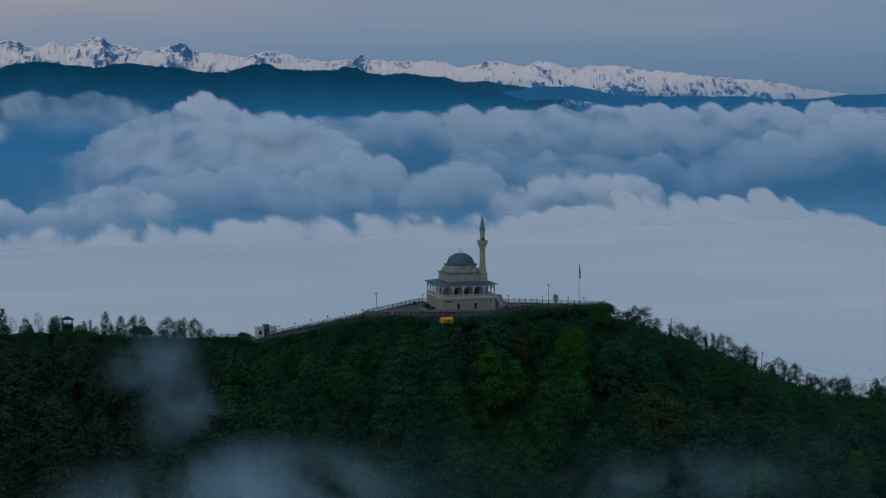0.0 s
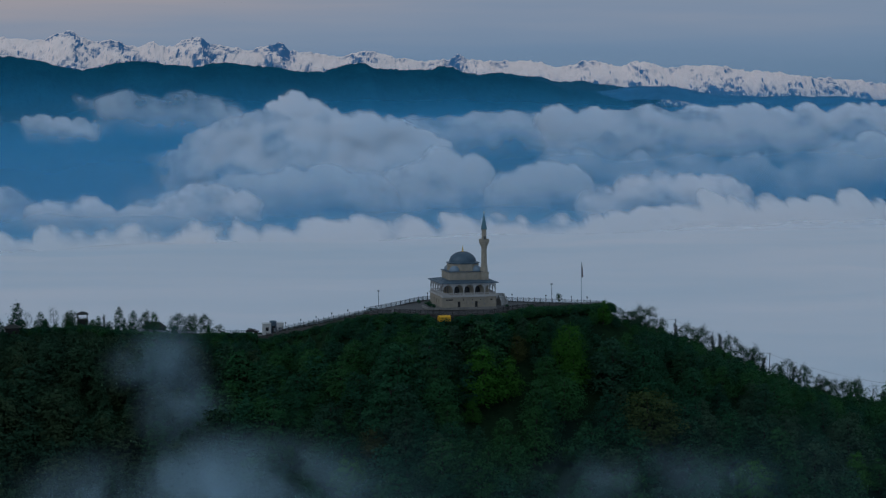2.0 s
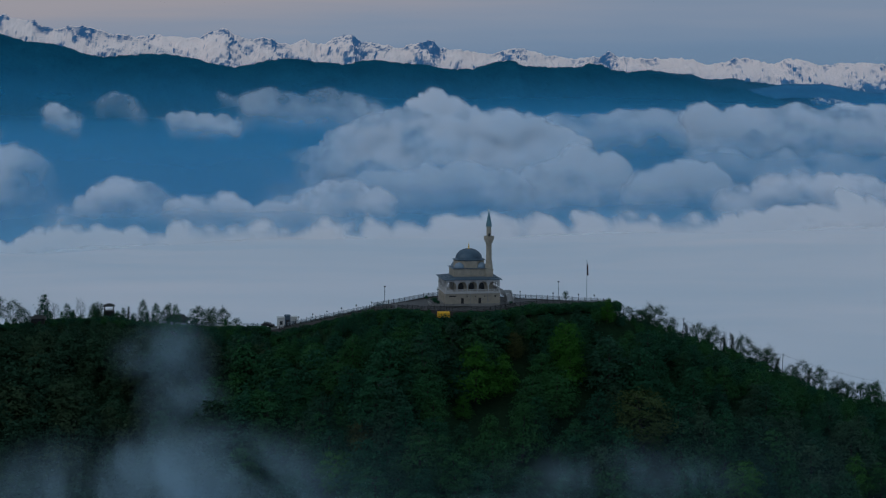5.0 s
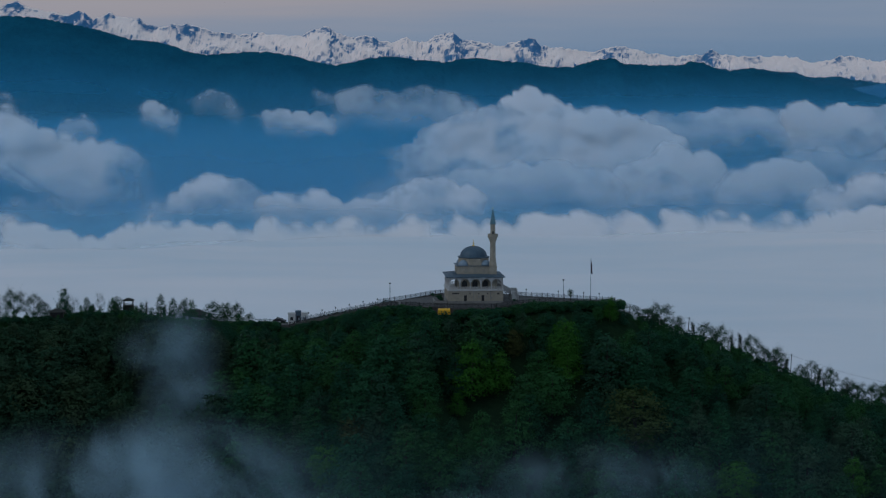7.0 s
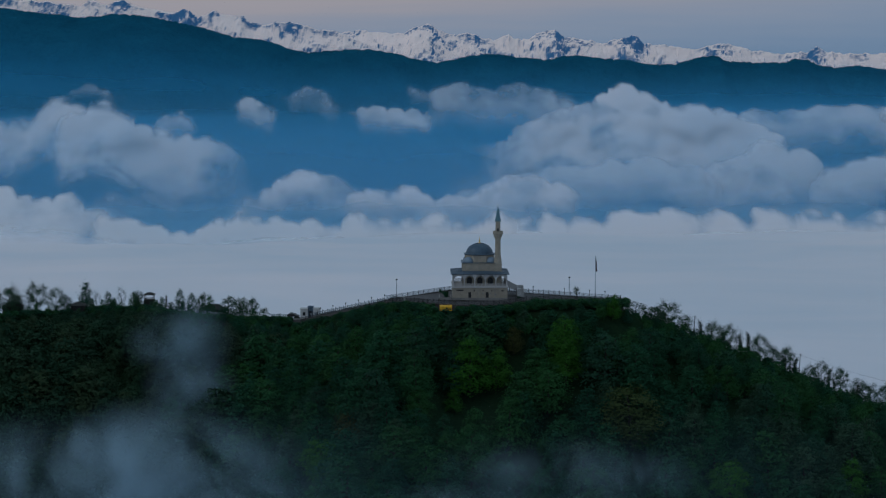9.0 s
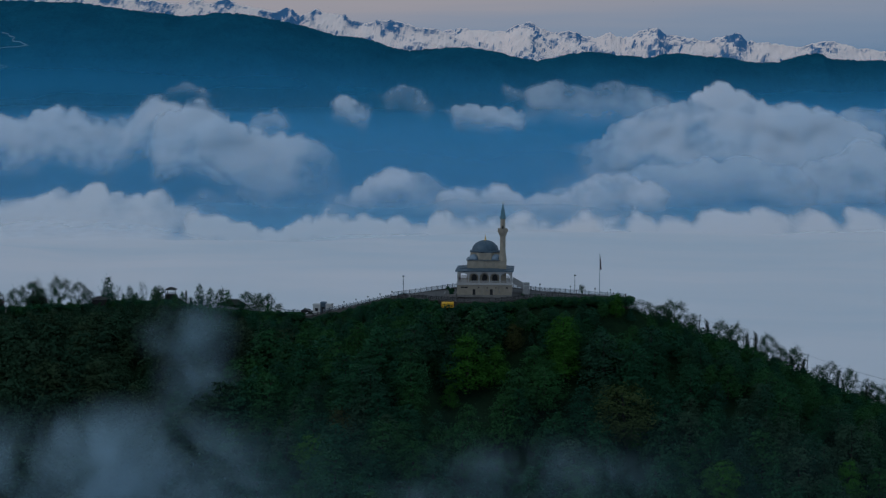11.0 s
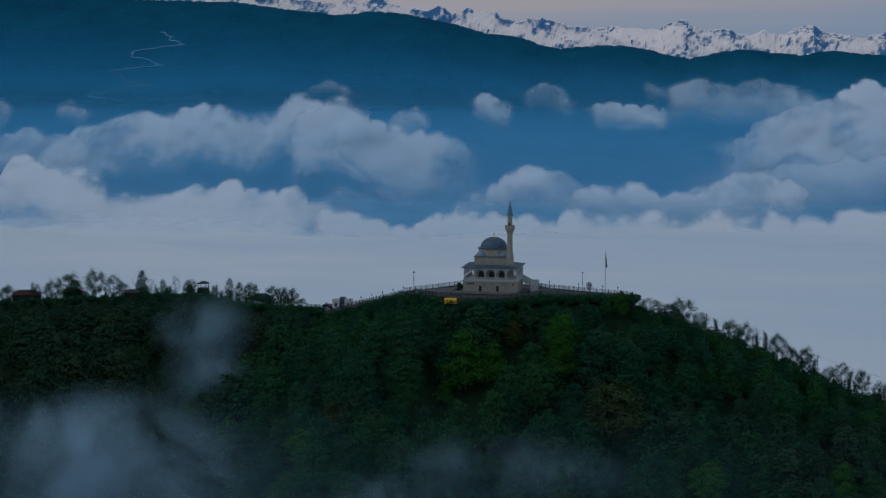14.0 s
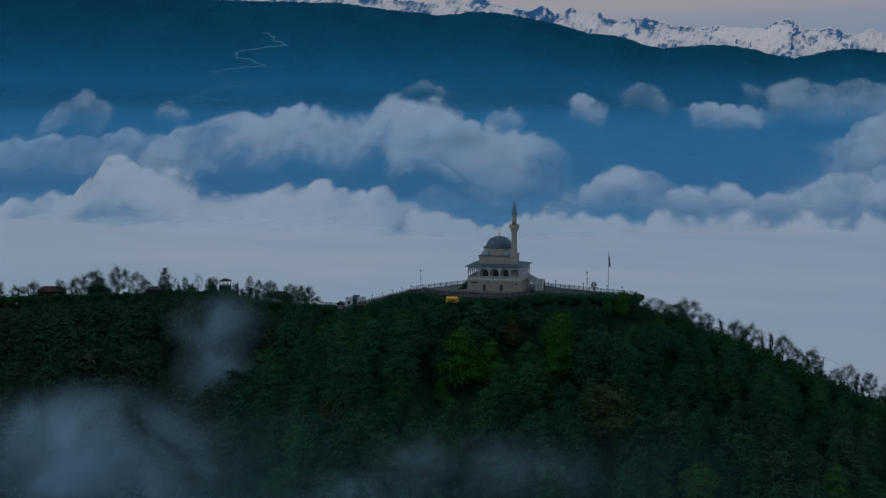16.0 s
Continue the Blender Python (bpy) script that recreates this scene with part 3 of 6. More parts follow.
deck_x = np.arange(-1750, 2251, 10.0)
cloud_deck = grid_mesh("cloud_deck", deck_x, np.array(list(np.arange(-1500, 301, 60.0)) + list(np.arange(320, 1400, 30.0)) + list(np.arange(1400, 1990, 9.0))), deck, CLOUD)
DX, DY = np.array([v.co[:2] for v in cloud_deck.data.vertices]).T
with_veil(cloud_deck, 1.2 * np.clip((1735 + near_edge(DX) - DY) / 280, 0, 1))
tagged(cloud_deck, "smooth sheet of grey-white cloud lying below the hill", "cloud", kind="stuff")


def ease(v):
    v = np.clip(v, 0, 1)
    return v * v * (3 - 2 * v)


def blur(a, passes=1):
    for _ in range(passes):
        p = np.pad(a, 1, mode="edge")
        a = (p[:-2, 1:-1] + p[2:, 1:-1] + p[1:-1, :-2] + p[1:-1, 2:] + 2 * p[1:-1, 1:-1]) / 6
    return a


def blur_line(v, n):
    k = np.hanning(n + 2)[1:-1]
    return np.convolve(np.pad(v, n // 2, mode="edge"), k / k.sum(), mode="valid")[:len(v)]


FLAT = 0.7


def heap(y0, lobes, reach, density, seed, label, name="cloud_bank", step=4.0, edge=15.0, lean=0.85, group="", bulge=0.28, mat=None, buds=14, join=False, grow=(1.15, 1.6), thin=None):
    """A bank of cumulus: round lobes (x, top, radius) that bud into smaller ones, with a crisp top and a base that dissolves."""
    rng = np.random.RandomState(seed)
    balls = []
    for x, top, r in lobes:
        r *= rng.uniform(*grow)
        z = top + 0.42 * edge - FLAT * r
        balls.append((x, z, r, 0.0))
        for _ in range(buds):
            a, c = rng.uniform(-0.7, 3.84), r * rng.uniform(0.24, 0.5)
            q = r * rng.uniform(0.35, 1.04) - c * 0.75
            bx, bz, bf = x + q * math.cos(a), z + FLAT * q * math.sin(a), r * rng.uniform(0.2, 0.75)
            balls.append((bx, bz, c, bf))
            for _ in range(4):
                a2, c2 = rng.uniform(0, 6.28), c * rng.uniform(0.25, 0.45)
                balls.append((bx + 0.85 * c * math.cos(a2), bz + FLAT * 0.8 * c * math.sin(a2), c2, bf + 0.55 * c))
    big = max(r for _, _, r in lobes)
    x0, x1 = min(x - r for x, _, r in lobes) - 40, max(x + r for x, _, r in lobes) + 40
    z1, z0 = max(t for _, t, _ in lobes) + 22, min(t - r for _, t, r in lobes) - 1.7 * reach
    xs, zs = np.arange(x0, x1 + step, step), np.arange(z1, z0 - step, -step)
    X, Z = np.meshgrid(xs, zs)
    S, R = np.full(X.shape, -30.0), np.zeros(X.shape)
    XW = X + 30 * fbm(X / 60 + seed, Z / 60, 3) + 8 * fbm(X / 16, Z / 16 + seed, 3)
    ZW = Z + 20 * fbm(X / 60, Z / 60 - seed, 3) + 6 * fbm(X / 16 + seed, Z / 16, 3)

    def stamp(x, z, r, f):
        i0, i1 = np.searchsorted(xs, (x - r - 26, x + r + 26))
        j0, j1 = np.searchsorted(-zs, (-(z + r + 26), -(z - r - 26)))
        d2 = (XW[j0:j1, i0:i1] - x) ** 2 + ((ZW[j0:j1, i0:i1] - z) / FLAT) ** 2
        S[j0:j1, i0:i1] = np.maximum(S[j0:j1, i0:i1], r - np.sqrt(d2))
        R[j0:j1, i0:i1] = np.maximum(R[j0:j1, i0:i1], np.where(d2 < r * r, f + np.sqrt(np.maximum(0, r * r - d2)), 0))
    for b in balls:
        stamp(*b)
    inside = S > 0
    has = inside.any(0)
    line = np.where(has, zs[np.argmax(inside, 0)], np.nan)
    line = np.interp(xs, xs[has], line[has])
    if join:                                             # the crest never sinks far between two lobes
        row = np.array(sorted(lobes))
        sill = np.interp(xs, row[:, 0], row[:, 1] + 0.42 * edge - 0.22 * row[:, 2]) + 5 * fbm(xs / 40, xs * 0 + seed, 3)
        line = np.maximum(line, sill)
    for _ in range(int((x1 - x0) * reach / 1000)):       # lesser swellings on the flank below the crest
        x, r = rng.uniform(x0, x1), rng.uniform(8, 26)
        stamp(x, float(np.interp(x, xs, line)) - r - rng.uniform(0, 0.9) * reach, r, rng.uniform(2, 16))
    cover = blur_line(has.astype(float), 15) ** 1.5
    soft_line = blur_line(line, 21)
    below = soft_line[None, :] - Z
    n1, n2 = fbm(X / 70 + seed, Z / 45, 4), fbm(X / 120 - seed, Z / 60 + seed, 3)
    S = np.maximum(S, np.minimum(line[None, :] - Z, 40))
    top = ease((S + 1) / (edge * (1 + 2.2 * np.clip(3 * n2 + 0.15, 0, 1))))
    low = 1 - ease((below + min(60, reach) * n1 - 0.33 * reach) / (reach * (0.35 + 0.75 * cover[None, :])))
    low = low * np.clip(0.95 + 1.3 * n1 + 0.9 * n2, 0.6, 1)
    side = cover[None, :] + (1 - cover[None, :]) * np.clip(1 - below / (0.8 * big), 0, 1)
    veil_of = density * top * low * side * ease((Z - zs[-1]) / (0.25 * reach)) * ease((X - x0) / 40) * ease((x1 - X) / 40)
    if thin:                                             # one end of the bank thins out into haze
        veil_of = veil_of * (0.15 + 0.85 * ease((X - thin[0]) / (thin[1] - thin[0])))
    Y = y0 - bulge * blur(R, 9) - lean * np.maximum(0, blur(np.minimum(below, reach), 2)) + 8 * n1
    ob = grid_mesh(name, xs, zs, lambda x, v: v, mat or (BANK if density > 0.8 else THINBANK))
    ob.data.vertices.foreach_set("co", np.stack([X, Y, Z], -1).astype(np.float32).ravel())
    ob.data.update()
    with_veil(ob, veil_of)
    return tagged(ob, label, "cloud", group, "stuff")


EDGE = "rolling edge of the near cloud sheet"
heap(1772, NEAR_LOW, 85, 1.0, 1, EDGE, edge=15, lean=1.4, mat=CLOUD, buds=12, join=True)
heap(1762, NEAR_MID, 75, 1.0, 2, EDGE, edge=15, lean=1.4, mat=CLOUD, buds=12, join=True)
heap(1955, NEAR_FAR, 90, 1.0, 3, EDGE, edge=15, lean=1.4, mat=CLOUD, buds=12, join=True)
BILLOW, THIN = "billowing bank of blue-grey cloud in the valley", "thin hazy bank of cloud before the wooded range"
# far banks over the open side
heap(3080, [(945, 69, 36), (1007, 59, 48), (1076, 62, 48), (1152, 71, 42), (1229, 66, 49), (1307, 61, 55), (1373, 70, 34), (1439, 63, 50), (1505, 72, 37), (1607, 73, 50), (1682, 61, 38), (1765, 75, 39), (1842, 58, 52), (1927, 50, 65), (2042, 59, 80), (2180, 59, 90)],
     135, 0.95, 4, BILLOW, edge=10)
heap(3095, [(560, 44, 50), (646, 45, 53), (730, 49, 59), (790, 58, 59), (863, 54, 59), (925, 47, 48)], 90, 0.75, 5, THIN, edge=16)
heap(2950, [(900, -26, 34), (965, -20, 34), (1074, -33, 64), (1186, -32, 70), (1311, -40, 71), (1427, -50, 72)], 80, 0.8, 6, THIN, edge=18)
heap(2780, [(1300, -40, 46), (1374, -26, 52), (1442, -4, 52), (1523, 14, 47), (1587, 34, 47), (1670, 52, 48), (1735, 43, 48), (1807, 48, 73), (1913, 54, 74), (2040, 50, 90)], 110, 0.95, 7, BILLOW, thin=(1240, 1500))
# the great heap and the lower ones before it
heap(2720, [(25, 99, 31), (68, 91, 31), (132, 95, 31), (182, 86, 33), (227, 78, 31)], 80, 0.6, 8, THIN, edge=14)
heap(2600, [(323, 94, 20), (354, 83, 26), (287, 70, 18), (251, 55, 28), (207, 53, 32), (173, 34, 30), (394, 61, 22), (454, 67, 38), (414, 57, 26), (495, 52, 28), (541, 31, 32), (566, 11, 35), (119, -1, 35), (72, -10, 39), (24, -32, 39)],
     170, 1.0, 9, "great billowing heap of lilac-grey cloud", bulge=0.34, thin=(-30, 290))
heap(2330, [(58, -77, 27), (93, -69, 32), (137, -52, 36), (182, -46, 41), (227, -38, 45), (281, -32, 46), (335, -25, 46), (390, -36, 42)], 90, 0.75, 10, BILLOW, edge=16)
heap(2360, [(521, -1, 36), (572, -17, 32), (486, -22, 30), (453, -34, 32), (424, -46, 24), (596, -33, 24)], 105, 0.95, 11, BILLOW)
heap(2297, [(608, -47, 18), (627, -39, 28), (661, -29, 26), (697, -20, 30), (734, -28, 24), (763, -43, 21)], 85, 1.0, 12, BILLOW)
heap(2150, [(720, -58, 24), (748, -47, 22), (790, -34, 36), (828, -33, 31), (867, -39, 27), (925, -41, 29), (959, -59, 23)], 70, 0.95, 13, BILLOW)
heap(2128, [(-201, -42, 29), (-231, -53, 24), (-260, -69, 22), (-286, -75, 21), (-168, -48, 22), (-147, -60, 17), (-302, -81, 17)], 60, 0.75, 14, BILLOW)
heap(2110, [(-117, -68, 20), (-92, -64, 24), (-42, -61, 17), (-58, -70, 17), (-16, -74, 20), (17, -77, 22), (47, -78, 21), (76, -64, 25), (102, -50, 25), (135, -45, 25), (175, -52, 24)], 65, 0.85, 15, BILLOW)
heap(2040, [(-447, -78, 25), (-423, -90, 17), (-480, -72, 25)], 50, 0.4, 16, THIN, edge=20)
# heaps over the closed side
heap(2310, [(-526, 73, 22), (-509, 61, 18), (-557, 52, 26), (-579, 52, 23), (-478, 28, 24), (-443, 27, 24), (-408, 14, 24), (-372, 11, 24), (-346, -1, 24), (-324, -23, 20), (-293, -41, 23)], 125, 1.0, 17, "great billowing heap of lilac-grey cloud", bulge=0.34, thin=(-260, -430))
heap(2450, [(-632, 76, 23), (-657, 56, 21), (-602, 62, 25), (-687, 43, 25), (-768, 54, 26), (-799, 49, 28), (-830, 42, 25), (-866, 29, 30), (-912, 34, 36), (-954, 29, 30), (-986, 14, 26), (-728, 40, 25), (-1020, 4, 30), (-1060, -4, 34)], 110, 0.85, 18, BILLOW)
heap(2380, [(-1084, 14, 38), (-1126, -1, 35), (-1038, 3, 30), (-1179, -6, 40), (-1243, -4, 46), (-1307, -7, 51), (-1383, -5, 62), (-1480, 4, 70)], 80, 0.75, 19, THIN, edge=12)
# small loose clouds
SCRAP = dict(label="small loose scrap of pale cloud above the valley", name="small_cloud", step=2.5, group="loose clouds over the valley", grow=(0.8, 1.15))
heap(2400, [(-428, 48, 19), (-450, 41, 19), (-414, 38, 17)], 52, 0.55, 20, edge=12, **SCRAP)
heap(2500, [(-1217, 78, 21), (-1230, 63, 21), (-1197, 61, 19), (-1263, 51, 23), (-1176, 48, 16), (-1291, 37, 16)], 60, 0.5, 21, edge=14, **SCRAP)
heap(2500, [(-1057, 57, 21), (-1078, 49, 15), (-1035, 47, 15)], 40, 0.5, 22, edge=12, **SCRAP)
heap(2565, [(-323, 70, 20), (-304, 66, 20), (-338, 60, 14), (-289, 58, 12)], 44, 0.75, 23, edge=10, **SCRAP)
heap(2600, [(-228, 87, 22), (-248, 81, 14), (-208, 80, 14)], 44, 0.55, 24, edge=12, **SCRAP)
heap(2565, [(-129, 55, 16), (-104, 60, 20), (-75, 53, 20), (-46, 52, 16), (-26, 47, 12)], 44, 0.75, 25, edge=10, **SCRAP)
heap(2600, [(-189, 63, 18), (-176, 60, 12)], 36, 0.4, 26, edge=12, **SCRAP)
heap(2600, [(-41, 83, 14), (-28, 79, 11)], 36, 0.4, 27, edge=12, **SCRAP)
heap(2450, [(-581, 91, 23), (-554, 86, 19), (-605, 86, 15)], 26, 0.4, 28, edge=12, **SCRAP)

# opaque flat sheet, the valley's haze blue put into its colour
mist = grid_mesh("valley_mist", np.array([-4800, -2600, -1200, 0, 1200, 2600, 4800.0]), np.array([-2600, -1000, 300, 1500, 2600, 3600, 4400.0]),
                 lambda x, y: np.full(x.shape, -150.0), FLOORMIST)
tagged(mist, "flat sheet coloured as blue haze low in the valley", "mist", kind="stuff")

# forested dark range, the blue of haze in its base colour
DARK_CREST = crest([-2600, -1700, -1142, -1020, -877, -795, -741, -673, -632, -577, -536, -495, -427, -358, -317, -275, -220, -165, -109, -54, 2, 43, 85, 127, 169, 203, 267, 323, 351, 407, 477, 506, 548, 590, 633, 689, 703, 717, 788, 859, 880, 916, 945, 987, 1044, 1102, 1145, 1188, 1260, 1303, 1319, 1443, 1553, 1794, 2600],
                   [330, 318, 299, 282, 266, 274, 272, 262, 253, 243, 228, 219, 212, 189, 181, 185, 189, 189, 181, 167, 158, 165, 175, 179, 175, 172, 165, 176, 176, 168, 163, 155, 152, 155, 169, 177, 169, 162, 159, 159, 168, 166, 152, 147, 153, 144, 142, 128, 131, 122, 123, 101, 80, 60, 50])


def ridge_height(x, y):
    z = DARK_CREST(x) + 3 * fbm(x / 40, y / 60, 4)
    f = np.clip((3900 - y) / 700, 0, 1.2)
    g = np.clip((y - 3900) / 250, 0, 1)
    spurs = 90 * f * (np.abs(fbm(x / 420, y / 900, 4)) * 2.2 - 0.25)
    return z - 330 * f ** 1.1 - spurs - 240 * g + 5.5 * np.clip(1 - g * 5, 0, 1) * (puffs(x / 9, y / 9) - 0.5)


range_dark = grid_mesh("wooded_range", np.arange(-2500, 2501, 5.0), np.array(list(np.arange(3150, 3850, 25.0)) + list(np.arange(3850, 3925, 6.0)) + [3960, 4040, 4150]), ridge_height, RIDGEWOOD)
tagged(range_dark, "dark wooded mountain range beyond the cloud, coloured blue for haze", "mountain", kind="structure")

# low blue ridges behind it on the open side, haze painted into their colour
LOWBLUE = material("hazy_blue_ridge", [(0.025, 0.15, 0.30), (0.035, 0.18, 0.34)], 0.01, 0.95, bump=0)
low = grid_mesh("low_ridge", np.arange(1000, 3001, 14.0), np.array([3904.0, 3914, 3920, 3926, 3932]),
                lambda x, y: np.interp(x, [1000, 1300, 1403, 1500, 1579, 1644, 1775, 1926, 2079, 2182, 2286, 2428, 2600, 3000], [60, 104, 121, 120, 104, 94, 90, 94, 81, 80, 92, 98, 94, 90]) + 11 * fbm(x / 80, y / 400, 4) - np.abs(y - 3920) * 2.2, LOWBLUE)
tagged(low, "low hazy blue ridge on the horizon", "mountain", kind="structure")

# snow ranges: a nearer massif on the closed side, and the long range behind it
MASSIF_CREST = crest([-2800, -1700, -1211, -897, -869, -827, -792, -758, -716, -667, -625, -604, -562, -527, -492, -461, -415, -377, -337, -295, -252, -196, -154, -118, -54, 3, 200],
                     [400, 370, 330, 303, 315, 306, 317, 299, 295, 285, 295, 271, 290, 279, 276, 255, 262, 265, 258, 244, 237, 216, 198, 184, 164, 146, 60])
SNOW_CREST = crest([-700, -288, -230, -200, -135, -84, -62, -18, 7, 37, 78, 151, 188, 218, 269, 306, 331, 373, 432, 462, 513, 539, 625, 670, 729, 782, 819, 879, 969, 992, 1029, 1074, 1180, 1271, 1361, 1451, 1495, 1550, 1583, 1683, 1750, 1801, 1895, 1989, 2147, 2218, 2271, 2416, 2700],
                   [190, 221, 243, 249, 240, 240, 255, 265, 246, 235, 241, 222, 239, 222, 241, 252, 230, 227, 215, 223, 237, 218, 204, 198, 213, 209, 198, 191, 194, 206, 194, 187, 192, 176, 192, 174, 191, 180, 172, 179, 176, 165, 162, 149, 138, 130, 117, 99, 60])


def ridged(x, y, octaves=5):
    s, a, t = 0, 1, 0
    for k in range(octaves):
        s, t = s + a * (1 - np.abs(2 * smooth_noise(x * 2 ** k + 31.7 * k, y * 2 ** k + 5.3 * k) - 1)), t + a
        a *= 0.52
    return s / t


def alp(line, at, spurs, ravines, steep=165):
    """Height of a range: a sharp crest with spurs and ravines that run down its face."""
    def height(x, y):
        d = y - at
        f, g = np.clip(-d / 230, 0, 1.3), np.clip(d / 100, 0, 1.5)
        spur = ridged(x / 120 + d / 230, y / 300 + 3, 4)
        ravine = ridged(x / 46 - d / 60, y / 90 + x / 300, 4)
        crag = ridged(x / 20, y / 30, 3)
        return line(x) - steep * f ** 0.85 - 90 * g + spurs * np.clip(f * 2.4, 0, 1) * (spur - 0.62) + ravines * np.clip(f * 4, 0, 1) * (ravine - 0.6) + 13 * (crag - 0.62)
    return height


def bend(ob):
    """Draws the far ranges' ends in towards the camera's first position, inside clip distance."""
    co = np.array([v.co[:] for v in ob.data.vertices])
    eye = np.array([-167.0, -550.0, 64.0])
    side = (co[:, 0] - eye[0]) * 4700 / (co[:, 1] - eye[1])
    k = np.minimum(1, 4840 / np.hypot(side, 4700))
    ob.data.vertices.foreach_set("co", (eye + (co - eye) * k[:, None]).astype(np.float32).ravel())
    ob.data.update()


def rock_and_shade(ob, at, tops, everywhere):
    """Where the wind keeps the rock bare: round the sharp summits, and thinly all over; lower down it paints blue
    shade.
    """
    co = np.array([v.co[:] for v in ob.data.vertices])
    f = np.clip((at - co[:, 1]) / 230, 0, 1)
    v = np.full(len(co), everywhere)
    for x, w, k in tops:
        v = np.maximum(v, k * np.exp(-((co[:, 0] - x) / w) ** 2) * np.clip(1.25 - f * 4.5, 0, 1))
    # more rock blue down the face, painting in its shadow and haze
    v = v + 0.55 * np.clip((f - 0.22) * 2.5, 0, 1) * np.clip((co[:, 0] + 500) / 900, 0.25, 1) + 0.35 * np.clip((co[:, 0] - 1350) / 700, 0, 1) * np.clip(f * 2.5, 0, 1)
    with_veil(ob, v)


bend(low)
rows = np.array(list(np.arange(-220, -20, 8.0)) + list(np.arange(-20, 12, 3.0)) + [18, 30, 60, 110, 150])
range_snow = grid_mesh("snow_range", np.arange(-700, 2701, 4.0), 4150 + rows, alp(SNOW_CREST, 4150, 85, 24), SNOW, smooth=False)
rock_and_shade(range_snow, 4150, ((5, 60, 0.4), (70, 50, 0.3), (306, 52, 0.5), (360, 40, 0.3), (513, 45, 0.5), (729, 50, 0.35), (992, 40, 0.35), (1361, 40, 0.2), (1495, 40, 0.2)), 0.0)
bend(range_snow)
tagged(range_snow, "jagged snow-covered mountain range with bare dark summits", "mountain", kind="structure")
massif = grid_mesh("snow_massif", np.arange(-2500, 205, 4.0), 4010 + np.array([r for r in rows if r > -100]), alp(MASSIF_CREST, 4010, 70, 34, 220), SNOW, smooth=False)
rock_and_shade(massif, 4010, ((-640, 40, 0.4), (-800, 40, 0.3), (-400, 60, 0.1)), -0.6)
tagged(massif, "snow-streaked mountain massif with bare rock ribs", "mountain", kind="structure")


# upright coloured sheet added to haze over whatever stands behind it
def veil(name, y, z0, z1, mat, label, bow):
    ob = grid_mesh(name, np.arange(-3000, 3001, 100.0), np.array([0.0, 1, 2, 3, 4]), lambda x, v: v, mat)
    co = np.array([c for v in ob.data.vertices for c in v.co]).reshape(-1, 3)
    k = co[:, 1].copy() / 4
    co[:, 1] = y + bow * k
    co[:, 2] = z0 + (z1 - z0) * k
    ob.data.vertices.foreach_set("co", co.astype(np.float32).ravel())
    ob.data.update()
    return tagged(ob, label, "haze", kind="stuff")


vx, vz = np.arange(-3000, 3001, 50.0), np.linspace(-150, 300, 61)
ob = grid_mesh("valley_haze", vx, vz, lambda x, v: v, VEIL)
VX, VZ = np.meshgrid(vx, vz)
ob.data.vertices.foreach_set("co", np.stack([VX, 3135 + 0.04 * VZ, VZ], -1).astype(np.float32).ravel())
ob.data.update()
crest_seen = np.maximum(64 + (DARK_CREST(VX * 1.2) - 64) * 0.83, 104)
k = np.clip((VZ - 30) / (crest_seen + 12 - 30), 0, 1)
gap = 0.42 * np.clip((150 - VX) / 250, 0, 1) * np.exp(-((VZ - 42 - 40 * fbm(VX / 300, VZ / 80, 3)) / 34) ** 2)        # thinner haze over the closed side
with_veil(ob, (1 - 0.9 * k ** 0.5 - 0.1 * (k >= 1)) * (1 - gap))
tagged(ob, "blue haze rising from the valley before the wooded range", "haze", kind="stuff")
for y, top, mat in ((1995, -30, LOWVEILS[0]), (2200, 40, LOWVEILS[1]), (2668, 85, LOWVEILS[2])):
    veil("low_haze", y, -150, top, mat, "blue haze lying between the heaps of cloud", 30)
veil("low_haze", 2172, -150, 140, AIR, "thin sheet coloured as blue haze over the far cloud", 10)
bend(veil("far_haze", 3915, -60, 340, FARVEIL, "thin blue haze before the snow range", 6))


# ---- the mosque ----
def arch_panel(bm, axis, at, thick, u0, u1, z_spring, z_top, rise, jamb=0.16):
    """Spandrel over one bay: a pointed arch cut from a straight panel."""
    n = 12
    a, b = u0 + jamb, u1 - jamb
    c, h = (a + b) / 2, (b - a) / 2
    curve = [(a, z_spring)]
    for i in range(1, n):
        s = -1 + 2 * i / n
        curve.append((c + h * s, z_spring + rise * (max(0.0, 1 - abs(s) ** 1.9)) ** 0.62))
    curve.append((b, z_spring))
    low = [(u0, z_spring)] + curve + [(u1, z_spring)]
    high = [(u, z_top) for u, _ in low]

    def v(u, z, k):
        return bm.verts.new((u, at + thick * k, z) if axis == "x" else (at + thick * k, u, z))
    for k in (0, 1):
        lo = [v(u, z, k) for u, z in low]
        hi = [v(u, z, k) for u, z in high]
        for i in range(len(low) - 1):
            bm.faces.new((lo[i], lo[i + 1], hi[i + 1], hi[i]))
        if k == 0:
            keep = lo
    for i in range(len(low) - 1):
        bm.faces.new((keep[i], keep[i + 1], lo[i + 1], lo[i]))


